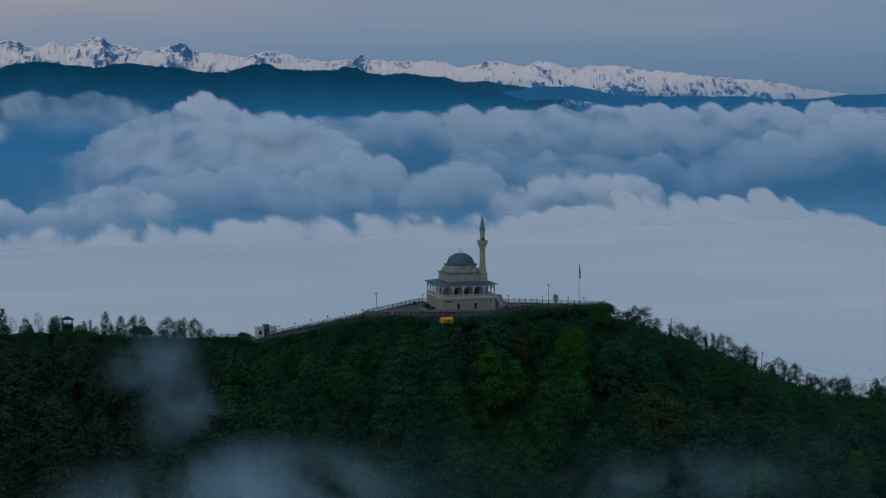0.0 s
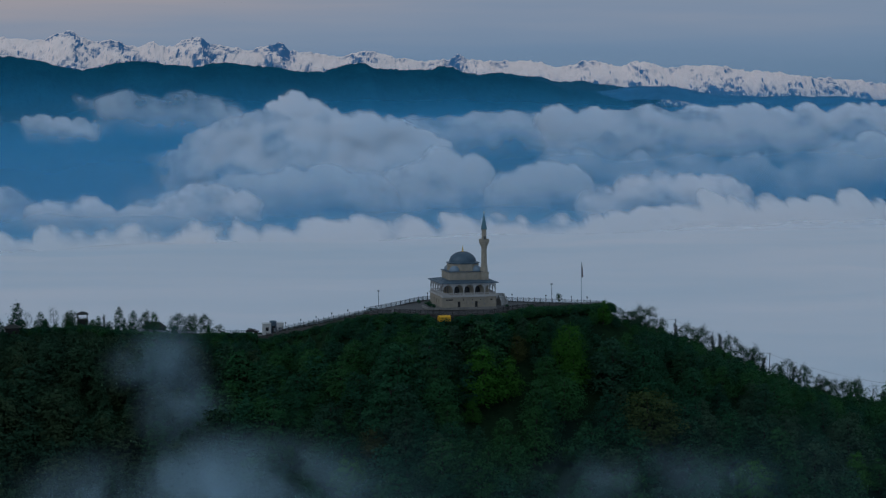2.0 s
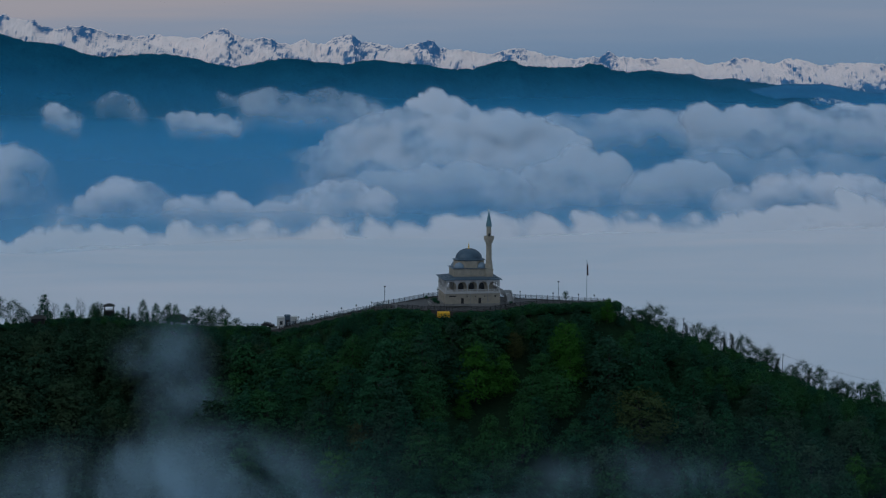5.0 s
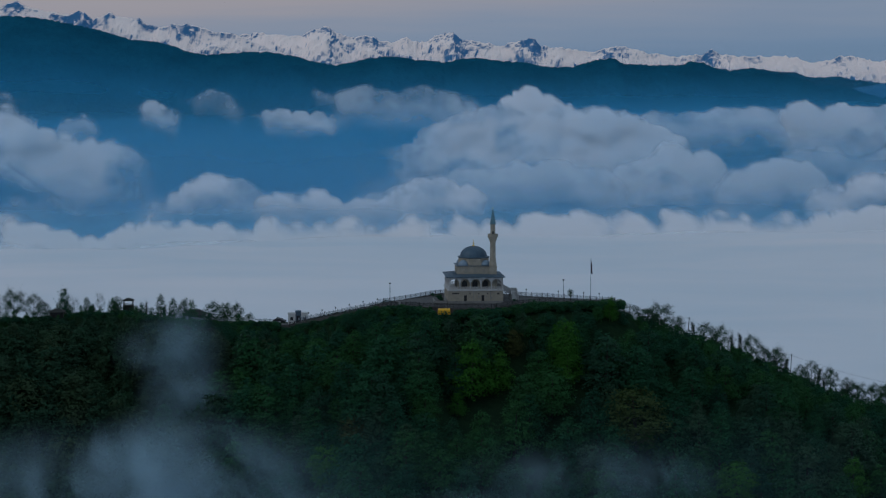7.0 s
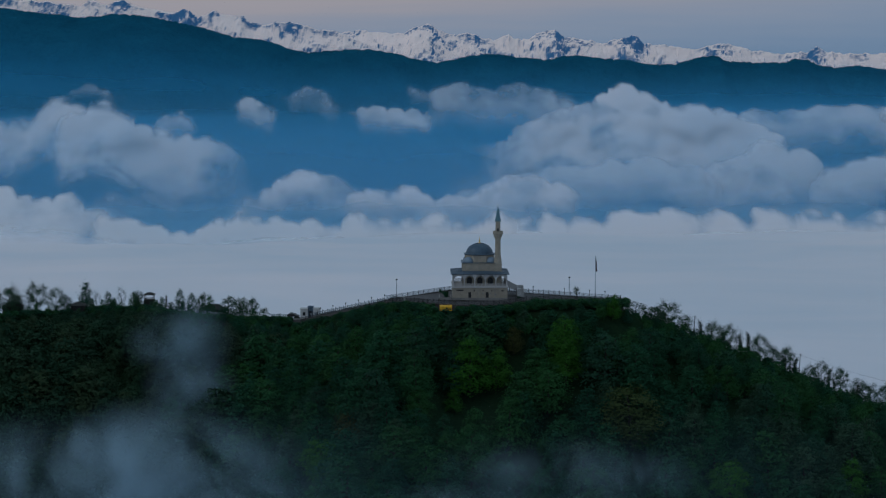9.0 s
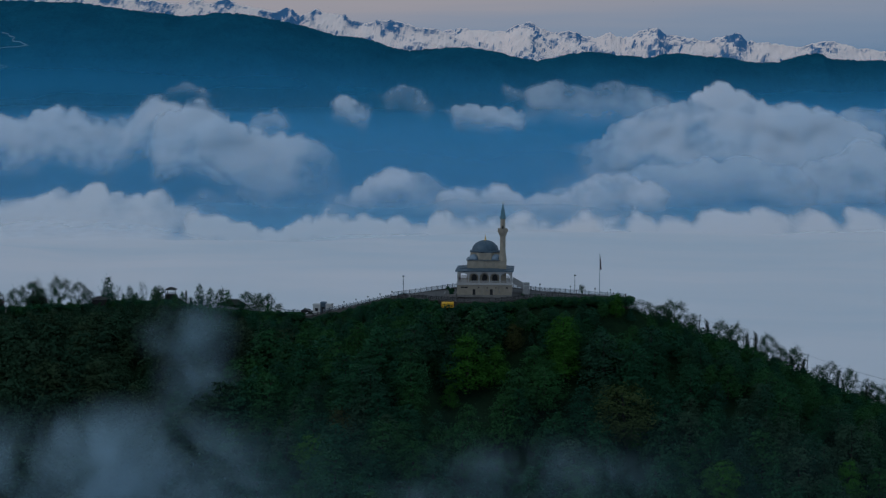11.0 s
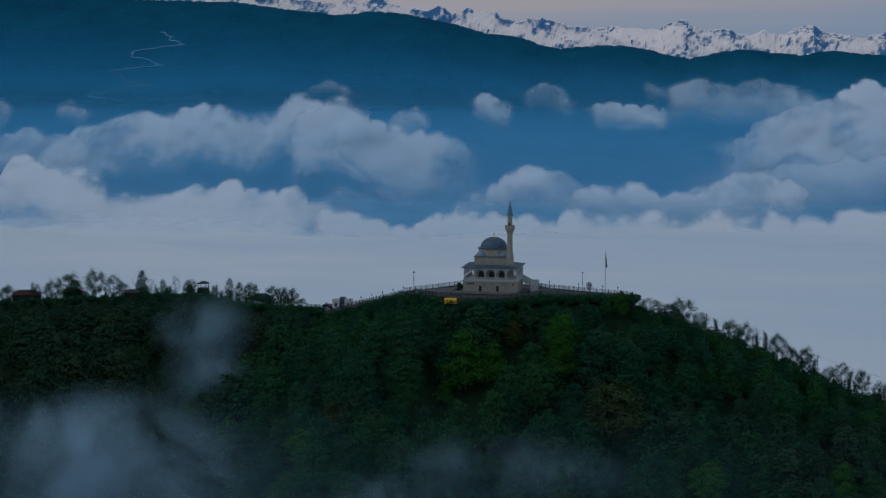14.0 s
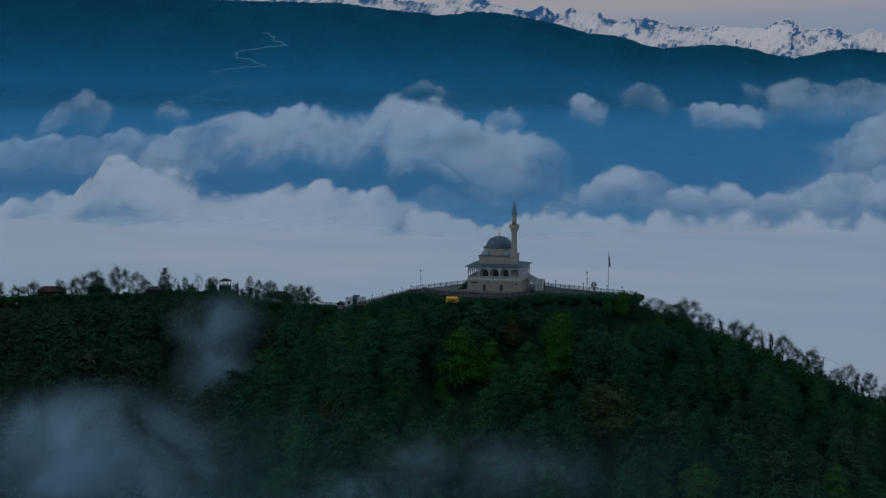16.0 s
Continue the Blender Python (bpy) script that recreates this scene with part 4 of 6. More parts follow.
def arched_window(bm, axis, at, out, u, z0, z1, w):
    """A pointed-arch plate standing out from at by out."""
    n = 8
    ring = [(u - w / 2, z0), (u + w / 2, z0)]
    for i in range(n + 1):
        s = 1 - 2 * i / n
        ring.append((u + s * w / 2, z1 - w * 0.55 + w * 0.55 * (max(0, 1 - abs(s) ** 1.8)) ** 0.6))
    f = [bm.verts.new((p, at + out, z) if axis == "x" else (at + out, p, z)) for p, z in ring]
    g = [bm.verts.new((p, at, z) if axis == "x" else (at, p, z)) for p, z in ring]
    bm.faces.new(f)
    for i in range(len(f)):
        j = (i + 1) % len(f)
        bm.faces.new((f[i], f[j], g[j], g[i]))


BASE = 0.6
W, E_, BL = 8.8, 9.4, 5.65            # wall, eave and prayer-hall half-widths
FLOOR1, SPRING, EAVE = 3.55, 5.95, 7.8
mosque = thing("mosque", (0, 0, BASE), "cream stone mosque with arcaded gallery, lead dome and slim minaret", "mosque")

front_holes = [(-7.6, -5.3, 2.35, 2.75), (-3.75, -2.85, 0.0, 2.0), (1.85, 2.75, 0.0, 2.0), (-2.0, -1.6, 2.3, 2.65), (0.8, 1.2, 2.3, 2.65), (3.6, 3.95, 2.3, 2.65), (6.9, 7.6, 2.25, 2.7)]
side_holes = [(-4.6, -3.6, 0.9, 2.5), (-1.2, -0.1, 0.0, 2.3), (2.2, 3.2, 0.9, 2.5), (5.4, 6.4, 0.9, 2.5)]
T = 0.4
for name, axis, at, u0, u1, holes in (("front_wall", "x", -W, -W, W, front_holes), ("back_wall", "x", W - T, -W, W, []),
                                      ("side_wall", "y", -W, -W + T, W - T, side_holes), ("side_wall", "y", W - T, -W + T, W - T, [(-6.2, -4.4, 0, 2.6), (-1, 0, 1, 2.3)])):
    bm = bmesh.new()
    pierced_wall(bm, axis, at, T, u0, u1, -0.6, FLOOR1, holes)
    w = part(name, bm, STONE, mosque)
    for h in holes:
        door = h[2] == 0.0
        bm = bmesh.new()
        if axis == "x":
            box(bm, h[0], h[1], at + 0.22, at + 0.3, h[2], h[3])
        else:
            o = at + 0.22 if at < 0 else at + 0.1
            box(bm, o, o + 0.08, h[0], h[1], h[2], h[3])
        part("door" if door else "window", bm, DARK, w, "dark metal door" if door else "dark recessed window")
bm = bmesh.new(); box(bm, -W - 0.06, W + 0.06, -W - 0.06, W + 0.06, -0.62, 0.18)
part("plinth", bm, CONCRETE, mosque)
bm = bmesh.new(); box(bm, -W - 0.25, W + 0.25, -W - 0.25, W + 0.25, FLOOR1, FLOOR1 + 0.24)
part("gallery_floor", bm, WHITE, mosque, "white stone gallery slab")
F = FLOOR1 + 0.24
for s in (-1, 1):
    bm = bmesh.new(); box(bm, -W - 0.3, W + 0.3, s * (W + 0.1) - 0.2, s * (W + 0.1) + 0.2, FLOOR1 - 0.14, FLOOR1 - 0.004)
    part("string_course", bm, WHITE, mosque)
for px, pz in ((-0.75, 0.2), (4.75, 0.2)):
    bm = bmesh.new(); tube(bm, (px, -W - 0.08, pz), (px, -W - 0.08, FLOOR1 - 0.2), 0.05, 0.05)
    part("downpipe", bm, GALV, mosque)
for px, pz in ((0.95, 1.5), (3.2, 1.3), (5.0, 1.05)):
    bm = bmesh.new(); box(bm, px - 0.2, px + 0.2, -W - 0.14, -W - 0.004, pz, pz + 0.28)
    part("meter_box", bm, GALV, mosque)

# gallery: columns, arches and balustrades on all four sides
COLS = [-8.55, -5.05, -1.7, 1.7, 5.05, 8.55]
bm = bmesh.new()
lathe(bm, 0, 0, [(0.27, F), (0.27, F + 0.25), (0.19, F + 0.32), (0.165, SPRING - 0.42), (0.18, SPRING - 0.4), (0.30, SPRING - 0.05), (0.30, SPRING + 0.02)], 12)
column = part("column", bm, WHITE, mosque)
spots = sorted({(c, s) for c in COLS for s in (-8.55, 8.55)} | {(s, c) for c in COLS for s in (-8.55, 8.55)})
for k, (cx, cy) in enumerate(spots):
    c = column if k == 0 else new("column", column.data)
    c.parent, c.location = mosque, (cx, cy, 0)
for axis in "xy":
    for s in (-1, 1):
        for u0, u1 in zip(COLS, COLS[1:]):
            bm = bmesh.new()
            arch_panel(bm, axis, s * 8.55 - 0.19, 0.38, u0, u1, SPRING, EAVE - 0.12, 1.25)
            part("arch", bm, WHITE, mosque)
            bm = bmesh.new()
            lo, hi = u0 + 0.28, u1 - 0.28
            bars = int((hi - lo) / 0.24)
            spans = [(lo, hi, 0.10, F + 0.84, F + 0.96), (lo, hi, 0.08, F + 0.06, F + 0.16)]
            spans += [(lo + (hi - lo) * (i + 0.5) / bars - 0.055, lo + (hi - lo) * (i + 0.5) / bars + 0.055, 0.05, F + 0.16, F + 0.84) for i in range(bars)]
            for a, b, t, z0, z1 in spans:
                y0 = s * 8.62
                if axis == "x":
                    box(bm, a, b, y0 - t, y0 + t, z0, z1)
                else:
                    box(bm, y0 - t, y0 + t, a, b, z0, z1)
            part("balustrade", bm, WHITE, mosque)

# prayer hall: square block, drum, corner half-domes and dome
bm = bmesh.new()
box(bm, -BL, BL, -BL, BL, F, 10.95)
hall = part("prayer_hall", bm, STONE, mosque)
for z, o in ((10.95, 0.22), (11.06, 0.34)):
    bm = bmesh.new(); box(bm, -BL - o, BL + o, -BL - o, BL + o, z, z + 0.11)
    part("cornice", bm, LEAD if o > 0.3 else STONE, mosque)
for axis in "xy":
    for s in (-1, 1):
        for u in (-3.35, 0, 3.35):
            bm = bmesh.new(); arched_window(bm, axis, s * BL, s * 0.06, u, F + 0.3, F + 2.95, 2.05)
            wdw = part("window", bm, STONE, hall, "arched stone window surround")
            bm = bmesh.new(); arched_window(bm, axis, s * (BL + 0.065), s * 0.03, u, F + 0.45, F + 2.75, 1.7)
            part("pane", bm, DARK, wdw, "dark window pane")
        for u in (-2.9, 0, 2.9):
            bm = bmesh.new(); arched_window(bm, axis, s * BL, s * 0.05, u, 8.75, 10.45, 1.25)
            wdw = part("window", bm, STONE, hall, "arched stone window surround")
            bm = bmesh.new(); arched_window(bm, axis, s * (BL + 0.052), s * 0.02, u, 8.9, 10.3, 0.95)
            part("pane", bm, PANE, wdw, "pale patterned window pane")
R8 = 4.75 / math.cos(math.pi / 8)
bm = bmesh.new()
lathe(bm, 0, 0, [(R8, 11.1), (R8, 13.55)], 8, math.pi / 8)
drum = part("drum", bm, STONE, mosque)
for k in range(8):
    a = k * math.pi / 4
    bm = bmesh.new(); arched_window(bm, "x", -4.75, -0.05, 0, 12.2, 13.35, 0.9)
    bmesh.ops.rotate(bm, verts=bm.verts, cent=(0, 0, 0), matrix=Matrix.Rotation(a, 3, "Z"))
    part("window", bm, PANE, drum)
bm = bmesh.new()
lathe(bm, 0, 0, [(R8 + 0.08, 13.45), (R8 + 0.30, 13.58), (R8 + 0.34, 13.78), (R8 - 0.3, 13.9)], 8, math.pi / 8)
part("drum_cornice", bm, LEAD, mosque)
for sx in (-1, 1):
    for sy in (-1, 1):
        bm = bmesh.new()
        lathe(bm, sx * 3.55, sy * 3.55, [(1.75, 11.1), (1.75, 11.4), (1.64, 11.9), (1.35, 12.35), (0.9, 12.7), (0.45, 12.88), (0.0, 12.95)], 16)
        part("half_dome", bm, LEADPALE, mosque, "pale lead half-dome over the corner", smooth=True)
bm = bmesh.new()
lathe(bm, 0, 0, [(4.35, 13.8)] + [(4.32 * math.cos(a), 13.85 + 3.3 * math.sin(a)) for a in np.linspace(0.0, 1.5, 12)] + [(0.12, 17.16)], 40)
dome = part("dome", bm, LEAD, mosque, "dark lead-covered dome", smooth=True)
for k in range(20):
    bm = bmesh.new()
    a = 2 * math.pi * k / 20
    pts = [(4.35 * math.cos(t) * math.cos(a), 4.35 * math.cos(t) * math.sin(a), 13.86 + 3.33 * math.sin(t)) for t in np.linspace(0, 1.45, 8)]
    for p, q in zip(pts, pts[1:]):
        tube(bm, p, q, 0.035, 0.035, 4)
    part("seam", bm, LEAD, dome)
bm = bmesh.new()
lathe(bm, 0, 0, [(0.55, 17.05), (0.5, 17.2), (0.28, 17.4), (0.12, 17.55), (0.30, 17.8), (0.30, 17.95), (0.09, 18.15), (0.2, 18.4), (0.06, 18.6), (0.05, 19.0), (0.0, 19.35)], 12)
part("finial", bm, GOLD, mosque, "gilt finial", smooth=True)

# gallery roof: a lead skirt round the hall
bm = bmesh.new()
rings = []
for h, z in ((E_ - 0.5, EAVE - 0.12), (E_, EAVE - 0.1), (E_ + 0.02, EAVE + 0.14), (BL - 0.02, EAVE + 0.72)):
    rings.append([bm.verts.new((x * h, y * h, z)) for x, y in ((-1, -1), (1, -1), (1, 1), (-1, 1))])
for a, b in zip(rings, rings[1:]):
    for i in range(4):
        j = (i + 1) % 4
        bm.faces.new((a[i], a[j], b[j], b[i]))
roof = part("gallery_roof", bm, LEAD, mosque, "grey lead gallery roof")
bm = bmesh.new(); box(bm, -E_ + 0.5, E_ - 0.5, -E_ + 0.5, E_ - 0.5, EAVE - 0.13, EAVE - 0.115)
part("soffit", bm, WHITE, mosque)
for s in (-1, 1):
    for u in np.arange(-8.4, 8.5, 1.2):
        for axis in "xy":
            bm = bmesh.new()
            k = min(1.0, BL / max(abs(u), BL))
            a, b = (u, s * E_, EAVE + 0.16), (u * min(1, BL / max(BL, abs(u))) if abs(u) > BL else u, s * BL, EAVE + 0.74)
            if axis == "y":
                a, b = (a[1], a[0], a[2]), (b[1], b[0], b[2])
            tube(bm, a, b, 0.03, 0.03, 4)
            part("seam", bm, LEAD, roof)

# minaret
MX, MY = 5.8, -4.95
bm = bmesh.new(); box(bm, MX - 1.22, MX + 1.22, MY - 1.22, MY + 1.22, F, 10.75)
minaret = part("minaret", bm, STONE, mosque, "slim cream stone minaret")
bm = bmesh.new(); box(bm, MX - 1.32, MX + 1.32, MY - 1.32, MY + 1.32, 10.75, 10.92)
part("cornice", bm, STONE, minaret)
bm = bmesh.new()
lathe(bm, MX, MY, [(1.26, 10.92), (1.26, 11.4), (1.02, 13.2), (1.04, 13.3), (1.04, 13.5), (0.93, 13.6), (0.88, 18.6)], 14)
part("shaft", bm, STONE, minaret)
bm = bmesh.new()
lathe(bm, MX, MY, [(0.9, 18.5), (1.0, 18.9), (1.02, 19.2), (1.22, 19.35), (1.24, 19.75), (1.46, 19.9), (1.48, 20.3), (1.68, 20.42), (1.7, 20.62)], 16)
balc = part("balcony", bm, STONE, minaret, "corbelled stone balcony")
bm = bmesh.new()
lathe(bm, MX, MY, [(1.64, 20.62), (1.64, 21.42), (1.52, 21.42), (1.52, 20.62)], 16)
part("parapet", bm, STONE, balc)
bm = bmesh.new(); lathe(bm, MX, MY, [(0.80, 20.6), (0.78, 24.3), (0.9, 24.45), (0.9, 24.6)], 14)
part("upper_shaft", bm, STONE, minaret)
bm = bmesh.new(); box(bm, MX - 0.3, MX + 0.3, MY - 0.84, MY - 0.7, 20.65, 22.3)
part("balcony_door", bm, DARK, minaret)
bm = bmesh.new(); lathe(bm, MX, MY, [(1.0, 24.55), (1.0, 24.68), (0.72, 26.1), (0.36, 28.1), (0.09, 29.5)], 14)
spire = part("spire", bm, TEAL, minaret, "blue-green metal-clad spire")
bm = bmesh.new(); lathe(bm, MX, MY, [(0.09, 29.45), (0.16, 29.65), (0.06, 29.8), (0.11, 30.0), (0.04, 30.15), (0.0, 30.6)], 8)
part("finial", bm, GOLD, spire)

# outside stair on the sheltered side: a flight out from the gallery, a landing, and a flight back along the wall
stair = thing("outside_stair", (0, 0, BASE), "white stone outside stair with solid parapets beside the mosque", "stair")
n = 9
for i in range(n):
    bm = bmesh.new()
    x0, z = W + 0.27 + i * 0.36, F - 0.18 * (i + 1)
    box(bm, x0, x0 + 0.38, 2.4, 4.4, z - 0.5, z)
    part("step", bm, WHITE, stair)
xl, zl = W + 0.27 + n * 0.36, F - 0.18 * n - 0.18
bm = bmesh.new(); box(bm, xl, xl + 2.2, 2.2, 4.6, -0.6, zl)
part("landing", bm, WHITE, stair)
for i in range(11):
    bm = bmesh.new()
    y1, z = 2.2 - i * 0.34, zl - 0.18 * (i + 1)
    box(bm, xl + 0.2, xl + 2.0, y1 - 0.36, y1, -0.6, z)
    part("step", bm, WHITE, stair)


def parapet(a, b, th, low, high):
    """A sloping solid parapet between two plan points, with heights at each end."""
    bm = bmesh.new()
    d = Vector((b[0] - a[0], b[1] - a[1], 0)).normalized()
    o = Vector((-d.y, d.x, 0)) * th / 2
    v = []
    for p, k in ((a, 0), (b, 1)):
        for s in (-1, 1):
            for z in (low[k], high[k]):
                v.append(bm.verts.new((p[0] + s * o.x, p[1] + s * o.y, z)))
    for f in ((0, 1, 3, 2), (4, 6, 7, 5), (0, 4, 5, 1), (2, 3, 7, 6), (1, 5, 7, 3), (0, 2, 6, 4)):
        bm.faces.new([v[i] for i in f])
    return part("parapet", bm, WHITE, stair)


for y in (2.3, 4.5):
    parapet((W + 0.27, y), (xl, y), 0.2, (F - 1.0, zl - 0.8), (F + 0.95, zl + 1.0))
parapet((xl + 2.1, 4.5), (xl + 2.1, 2.2), 0.2, (-0.6, -0.6), (zl + 1.0, zl + 1.0))
parapet((xl, 4.6), (xl + 2.2, 4.6), 0.2, (-0.6, -0.6), (zl + 1.0, zl + 1.0))
for x in (xl + 0.1, xl + 2.1):
    parapet((x, 2.2), (x, -1.6), 0.2, (-0.6, -0.6), (zl + 1.0, 0.9))
for x in (xl + 0.1, xl + 2.1):
    bm = bmesh.new(); lathe(bm, x, -1.75, [(0.2, -0.6), (0.2, 1.35), (0.27, 1.4), (0.27, 1.5), (0.0, 1.75)], 4, math.pi / 4)
    part("newel_post", bm, WHITE, stair)

# steps and planting strip at the foot of the side wall
kerb = thing("garden_kerb", (-10.6, -3.4, 0.55), "pale kerb round a strip of shrubs beside the mosque", "kerb")
for x0, x1, y0, y1 in ((-2.6, -2.3, -4.4, 4.6), (1.2, 1.5, -4.6, 4.6), (-2.3, 1.2, -4.6, -4.3)):
    bm = bmesh.new(); box(bm, x0, x1, y0, y1, -0.5, 0.22)
    part("kerb_stone", bm, CONCRETE, kerb)


# ---- fences ----
def fence(path, height, post_mat, label, group, every=2.0, z_of=None, panel_mat=None):
    """Posts with panels of upright bars along a path of plan points."""
    root = thing("fence", (path[0][0], path[0][1], z_of(*path[0])), label, "fence", group)
    inv = Matrix.Translation((-path[0][0], -path[0][1], -z_of(*path[0])))
    bm = bmesh.new()
    box(bm, -0.09, 0.09, -0.09, 0.09, -0.35, height + 0.08)
    lathe(bm, 0, 0, [(0.12, height + 0.08), (0.06, height + 0.2)], 6)
    post = part("post", bm, post_mat, root)
    bm = bmesh.new()
    for z in (0.12, height - 0.08):
        box(bm, 0.06, 0.94, -0.035, 0.035, z - 0.045, z + 0.045)
    for i in range(9):
        u = 0.06 + 0.88 * (i + 0.5) / 9
        box(bm, u - 0.02, u + 0.02, -0.02, 0.02, 0.12, height - 0.1)
    panel = tagged(part("panel", bm, panel_mat or post_mat, root), kind="stuff")
    first = True
    for (xa, ya), (xb, yb) in zip(path, path[1:]):
        n = max(1, round(math.hypot(xb - xa, yb - ya) / every))
        for k in range(n):
            p = [(xa + (xb - xa) * (k + s) / n, ya + (yb - ya) * (k + s) / n) for s in (0, 1)]
            za, zb = z_of(*p[0]), z_of(*p[1])
            L = math.hypot(p[1][0] - p[0][0], p[1][1] - p[0][1])
            c, s = (p[1][0] - p[0][0]) / L, (p[1][1] - p[0][1]) / L
            o, q = (post, panel) if first else (new("post", post.data), tagged(new("panel", panel.data), kind="stuff"))
            first = False
            o.parent = q.parent = root
            o.matrix_basis = inv @ Matrix.Translation((*p[0], za))
            q.matrix_basis = inv @ Matrix(((c * L, -s, 0, p[0][0]), (s * L, c, 0, p[0][1]), (zb - za, 0, 1, za), (0, 0, 0, 1)))
    return root


def on_terrace(x, y):
    return terrace_top(x, y) + 0.12


def on_road(x, y):
    return road_height(x) if x < -28 else on_terrace(x, y)


inset = lambda p: (p[0] * 0.993, p[1] * 0.985)
front = [inset(p) for p in TERRACE[1:10]]
back = [inset(p) for p in TERRACE[9:]]
fence(front[:5], 1.15, IRON, "dark iron railing along the terrace edge", "terrace railings", z_of=on_terrace)
fence(front[4:], 1.15, IRON, "dark iron railing on the terrace wall", "terrace railings", z_of=on_terrace)
fence(back, 1.25, IRON, "pale painted railing with dark posts along the terrace edge", "terrace railings", z_of=on_terrace, panel_mat=RAIL)
side = [(-58, 31.2), (-51, 25.6), (-41, 16.8), (-33.5, 9.2), (-30.6, 5)]
fence(side, 1.35, IRON, "pale painted railing with dark posts climbing beside the road", "terrace railings", z_of=on_road, panel_mat=RAIL)
fence([(-60, 26), (-50, 19.5), (-40, 10.5), (-32, 2.5), (-24.5, -6.4)], 1.1, IRON, "dark iron railing on the road wall", "terrace railings", z_of=on_road)
fence([(-100, 55.5), (-92, 51.5), (-72, 41.5), (-63.5, 36)], 1.1, RAIL, "pale railing beside the lower road", "terrace railings", z_of=lambda x, y: road_height(x))


def bollard_lamp(x, y, z):
    root = thing("lamp_post", (x, y, z), "short iron lamp post with a round head on the railing", "lamp", "railing lamps")
    bm = bmesh.new(); lathe(bm, 0, 0, [(0.09, 0), (0.05, 0.2), (0.045, 1.9)], 8)
    part("post", bm, IRON, root)
    bm = bmesh.new(); lathe(bm, 0, 0, [(0.05, 1.9), (0.2, 2.05), (0.23, 2.25), (0.14, 2.42), (0.0, 2.5)], 10)
    part("lantern", bm, IRON, root)
    return root


lamp = bollard_lamp(*back[1], on_terrace(*back[1]))
spots = [back[2], back[3], back[4], back[5], ((back[1][0] + back[2][0]) / 2, (back[1][1] + back[2][1]) / 2), ((back[0][0] + back[1][0]) / 2, (back[0][1] + back[1][1]) / 2)]
for x, y in spots:
    copy_thing(lamp, Matrix.Translation((x, y, on_terrace(x, y))))
for k in np.linspace(0, 1, 7):
    x = -58 + k * 27
    y = float(np.interp(x, [-58, -51, -41, -33.5, -30.6], [31.2, 25.6, 16.8, 9.2, 5]))
    copy_thing(lamp, Matrix.Translation((x, y, on_road(x, y))))


def camera_mast(x, y, z, h):
    root = thing("light_mast", (x, y, z), "slim galvanised floodlight mast beside the railing", "mast", "light masts")
    bm = bmesh.new(); lathe(bm, 0, 0, [(0.16, 0), (0.16, 0.15), (0.09, 0.2), (0.07, h)], 8)
    part("pole", bm, GALV, root)
    for zz in (h * 0.45, h * 0.62):
        bm = bmesh.new(); box(bm, -0.18, 0.18, -0.12, 0.12, zz, zz + 0.28)
        part("control_box", bm, GALV, root)
    bm = bmesh.new(); box(bm, -0.3, 0.3, -0.16, 0.16, h - 0.1, h + 0.25)
    part("floodlight", bm, IRON, root)


camera_mast(-27.0, 2.8, 0.5, 4.9)
camera_mast(29.2, -1.6, 0.4, 6.2)

# flagpole with a limp flag
flagpole = thing("flagpole", (37, -8.9, 0.5), "tall white flagpole with a limp dark red flag", "flagpole")
bm = bmesh.new(); lathe(bm, 0, 0, [(0.35, 0), (0.35, 0.4), (0.11, 0.45), (0.05, 13.6), (0.12, 13.65), (0.0, 13.9)], 10)
part("pole", bm, RAIL, flagpole)
verts, faces = [], []
for i in range(9):
    for j in range(12):
        u, v = i / 8, j / 11
        verts.append((0.07 + 0.55 * u * (0.35 + 0.65 * v) + 0.05 * math.sin(9 * v + 5 * u), 0.13 * math.sin(u * 11 + v * 3) * (0.3 + u), 13.4 - 4.6 * v - 0.9 * u * (1 - v)))
for i in range(8):
    for j in range(11):
        faces.append((i * 12 + j, i * 12 + j + 1, (i + 1) * 12 + j + 1, (i + 1) * 12 + j))
flag = mesh_object("flag", verts, faces, FLAGRED, flagpole, True)
sol = flag.modifiers.new("thick", "SOLIDIFY"); sol.thickness = 0.02
flag["label"] = "limp dark red flag"

# yellow covered stand below the railing
stand = thing("covered_stand", (-11.1, -21.4, -2.15), "bright yellow tarpaulin over a low stand below the railing", "shelter")
bm = bmesh.new()
nx, nz = 12, 6
rows = [[bm.verts.new((-1.9 + 3.8 * i / nx, y + 0.05 * math.sin(i * 1.9 + k), z + 0.04 * math.sin(i * 2.3 + k * 2))) for i in range(nx + 1)]
        for k, (y, z) in enumerate(((-1.05, 0.25), (-1.0, 0.9), (-0.95, 1.55), (-0.4, 1.85), (0.5, 2.0), (1.0, 1.5), (1.05, 0.3)))]
for a, b in zip(rows, rows[1:]):
    for i in range(nx):
        bm.faces.new((a[i], a[i + 1], b[i + 1], b[i]))
cover = part("cover", bm, YELLOW, stand, "creased yellow tarpaulin")
for s in (-1, 1):
    bm = bmesh.new(); box(bm, s * 1.86 - 0.03, s * 1.86 + 0.03, -0.95, 0.98, 0.25, 1.55)
    part("end_panel", bm, YELLOW, stand)
    for y in (-0.9, 0.9):
        bm = bmesh.new(); box(bm, s * 1.75 - 0.05, s * 1.75 + 0.05, y - 0.05, y + 0.05, -3.0, 1.5)
        part("leg", bm, GALV, stand)

# pale marker post standing among the trees on the slope
post = thing("utility_pole", (-18.5, -24, float(hill(-18.5, -24)) - 0.2), "slim grey utility pole among the trees", "pole", "utility poles")
bm = bmesh.new(); lathe(bm, 0, 0, [(0.13, 0), (0.08, 6.0)], 8)
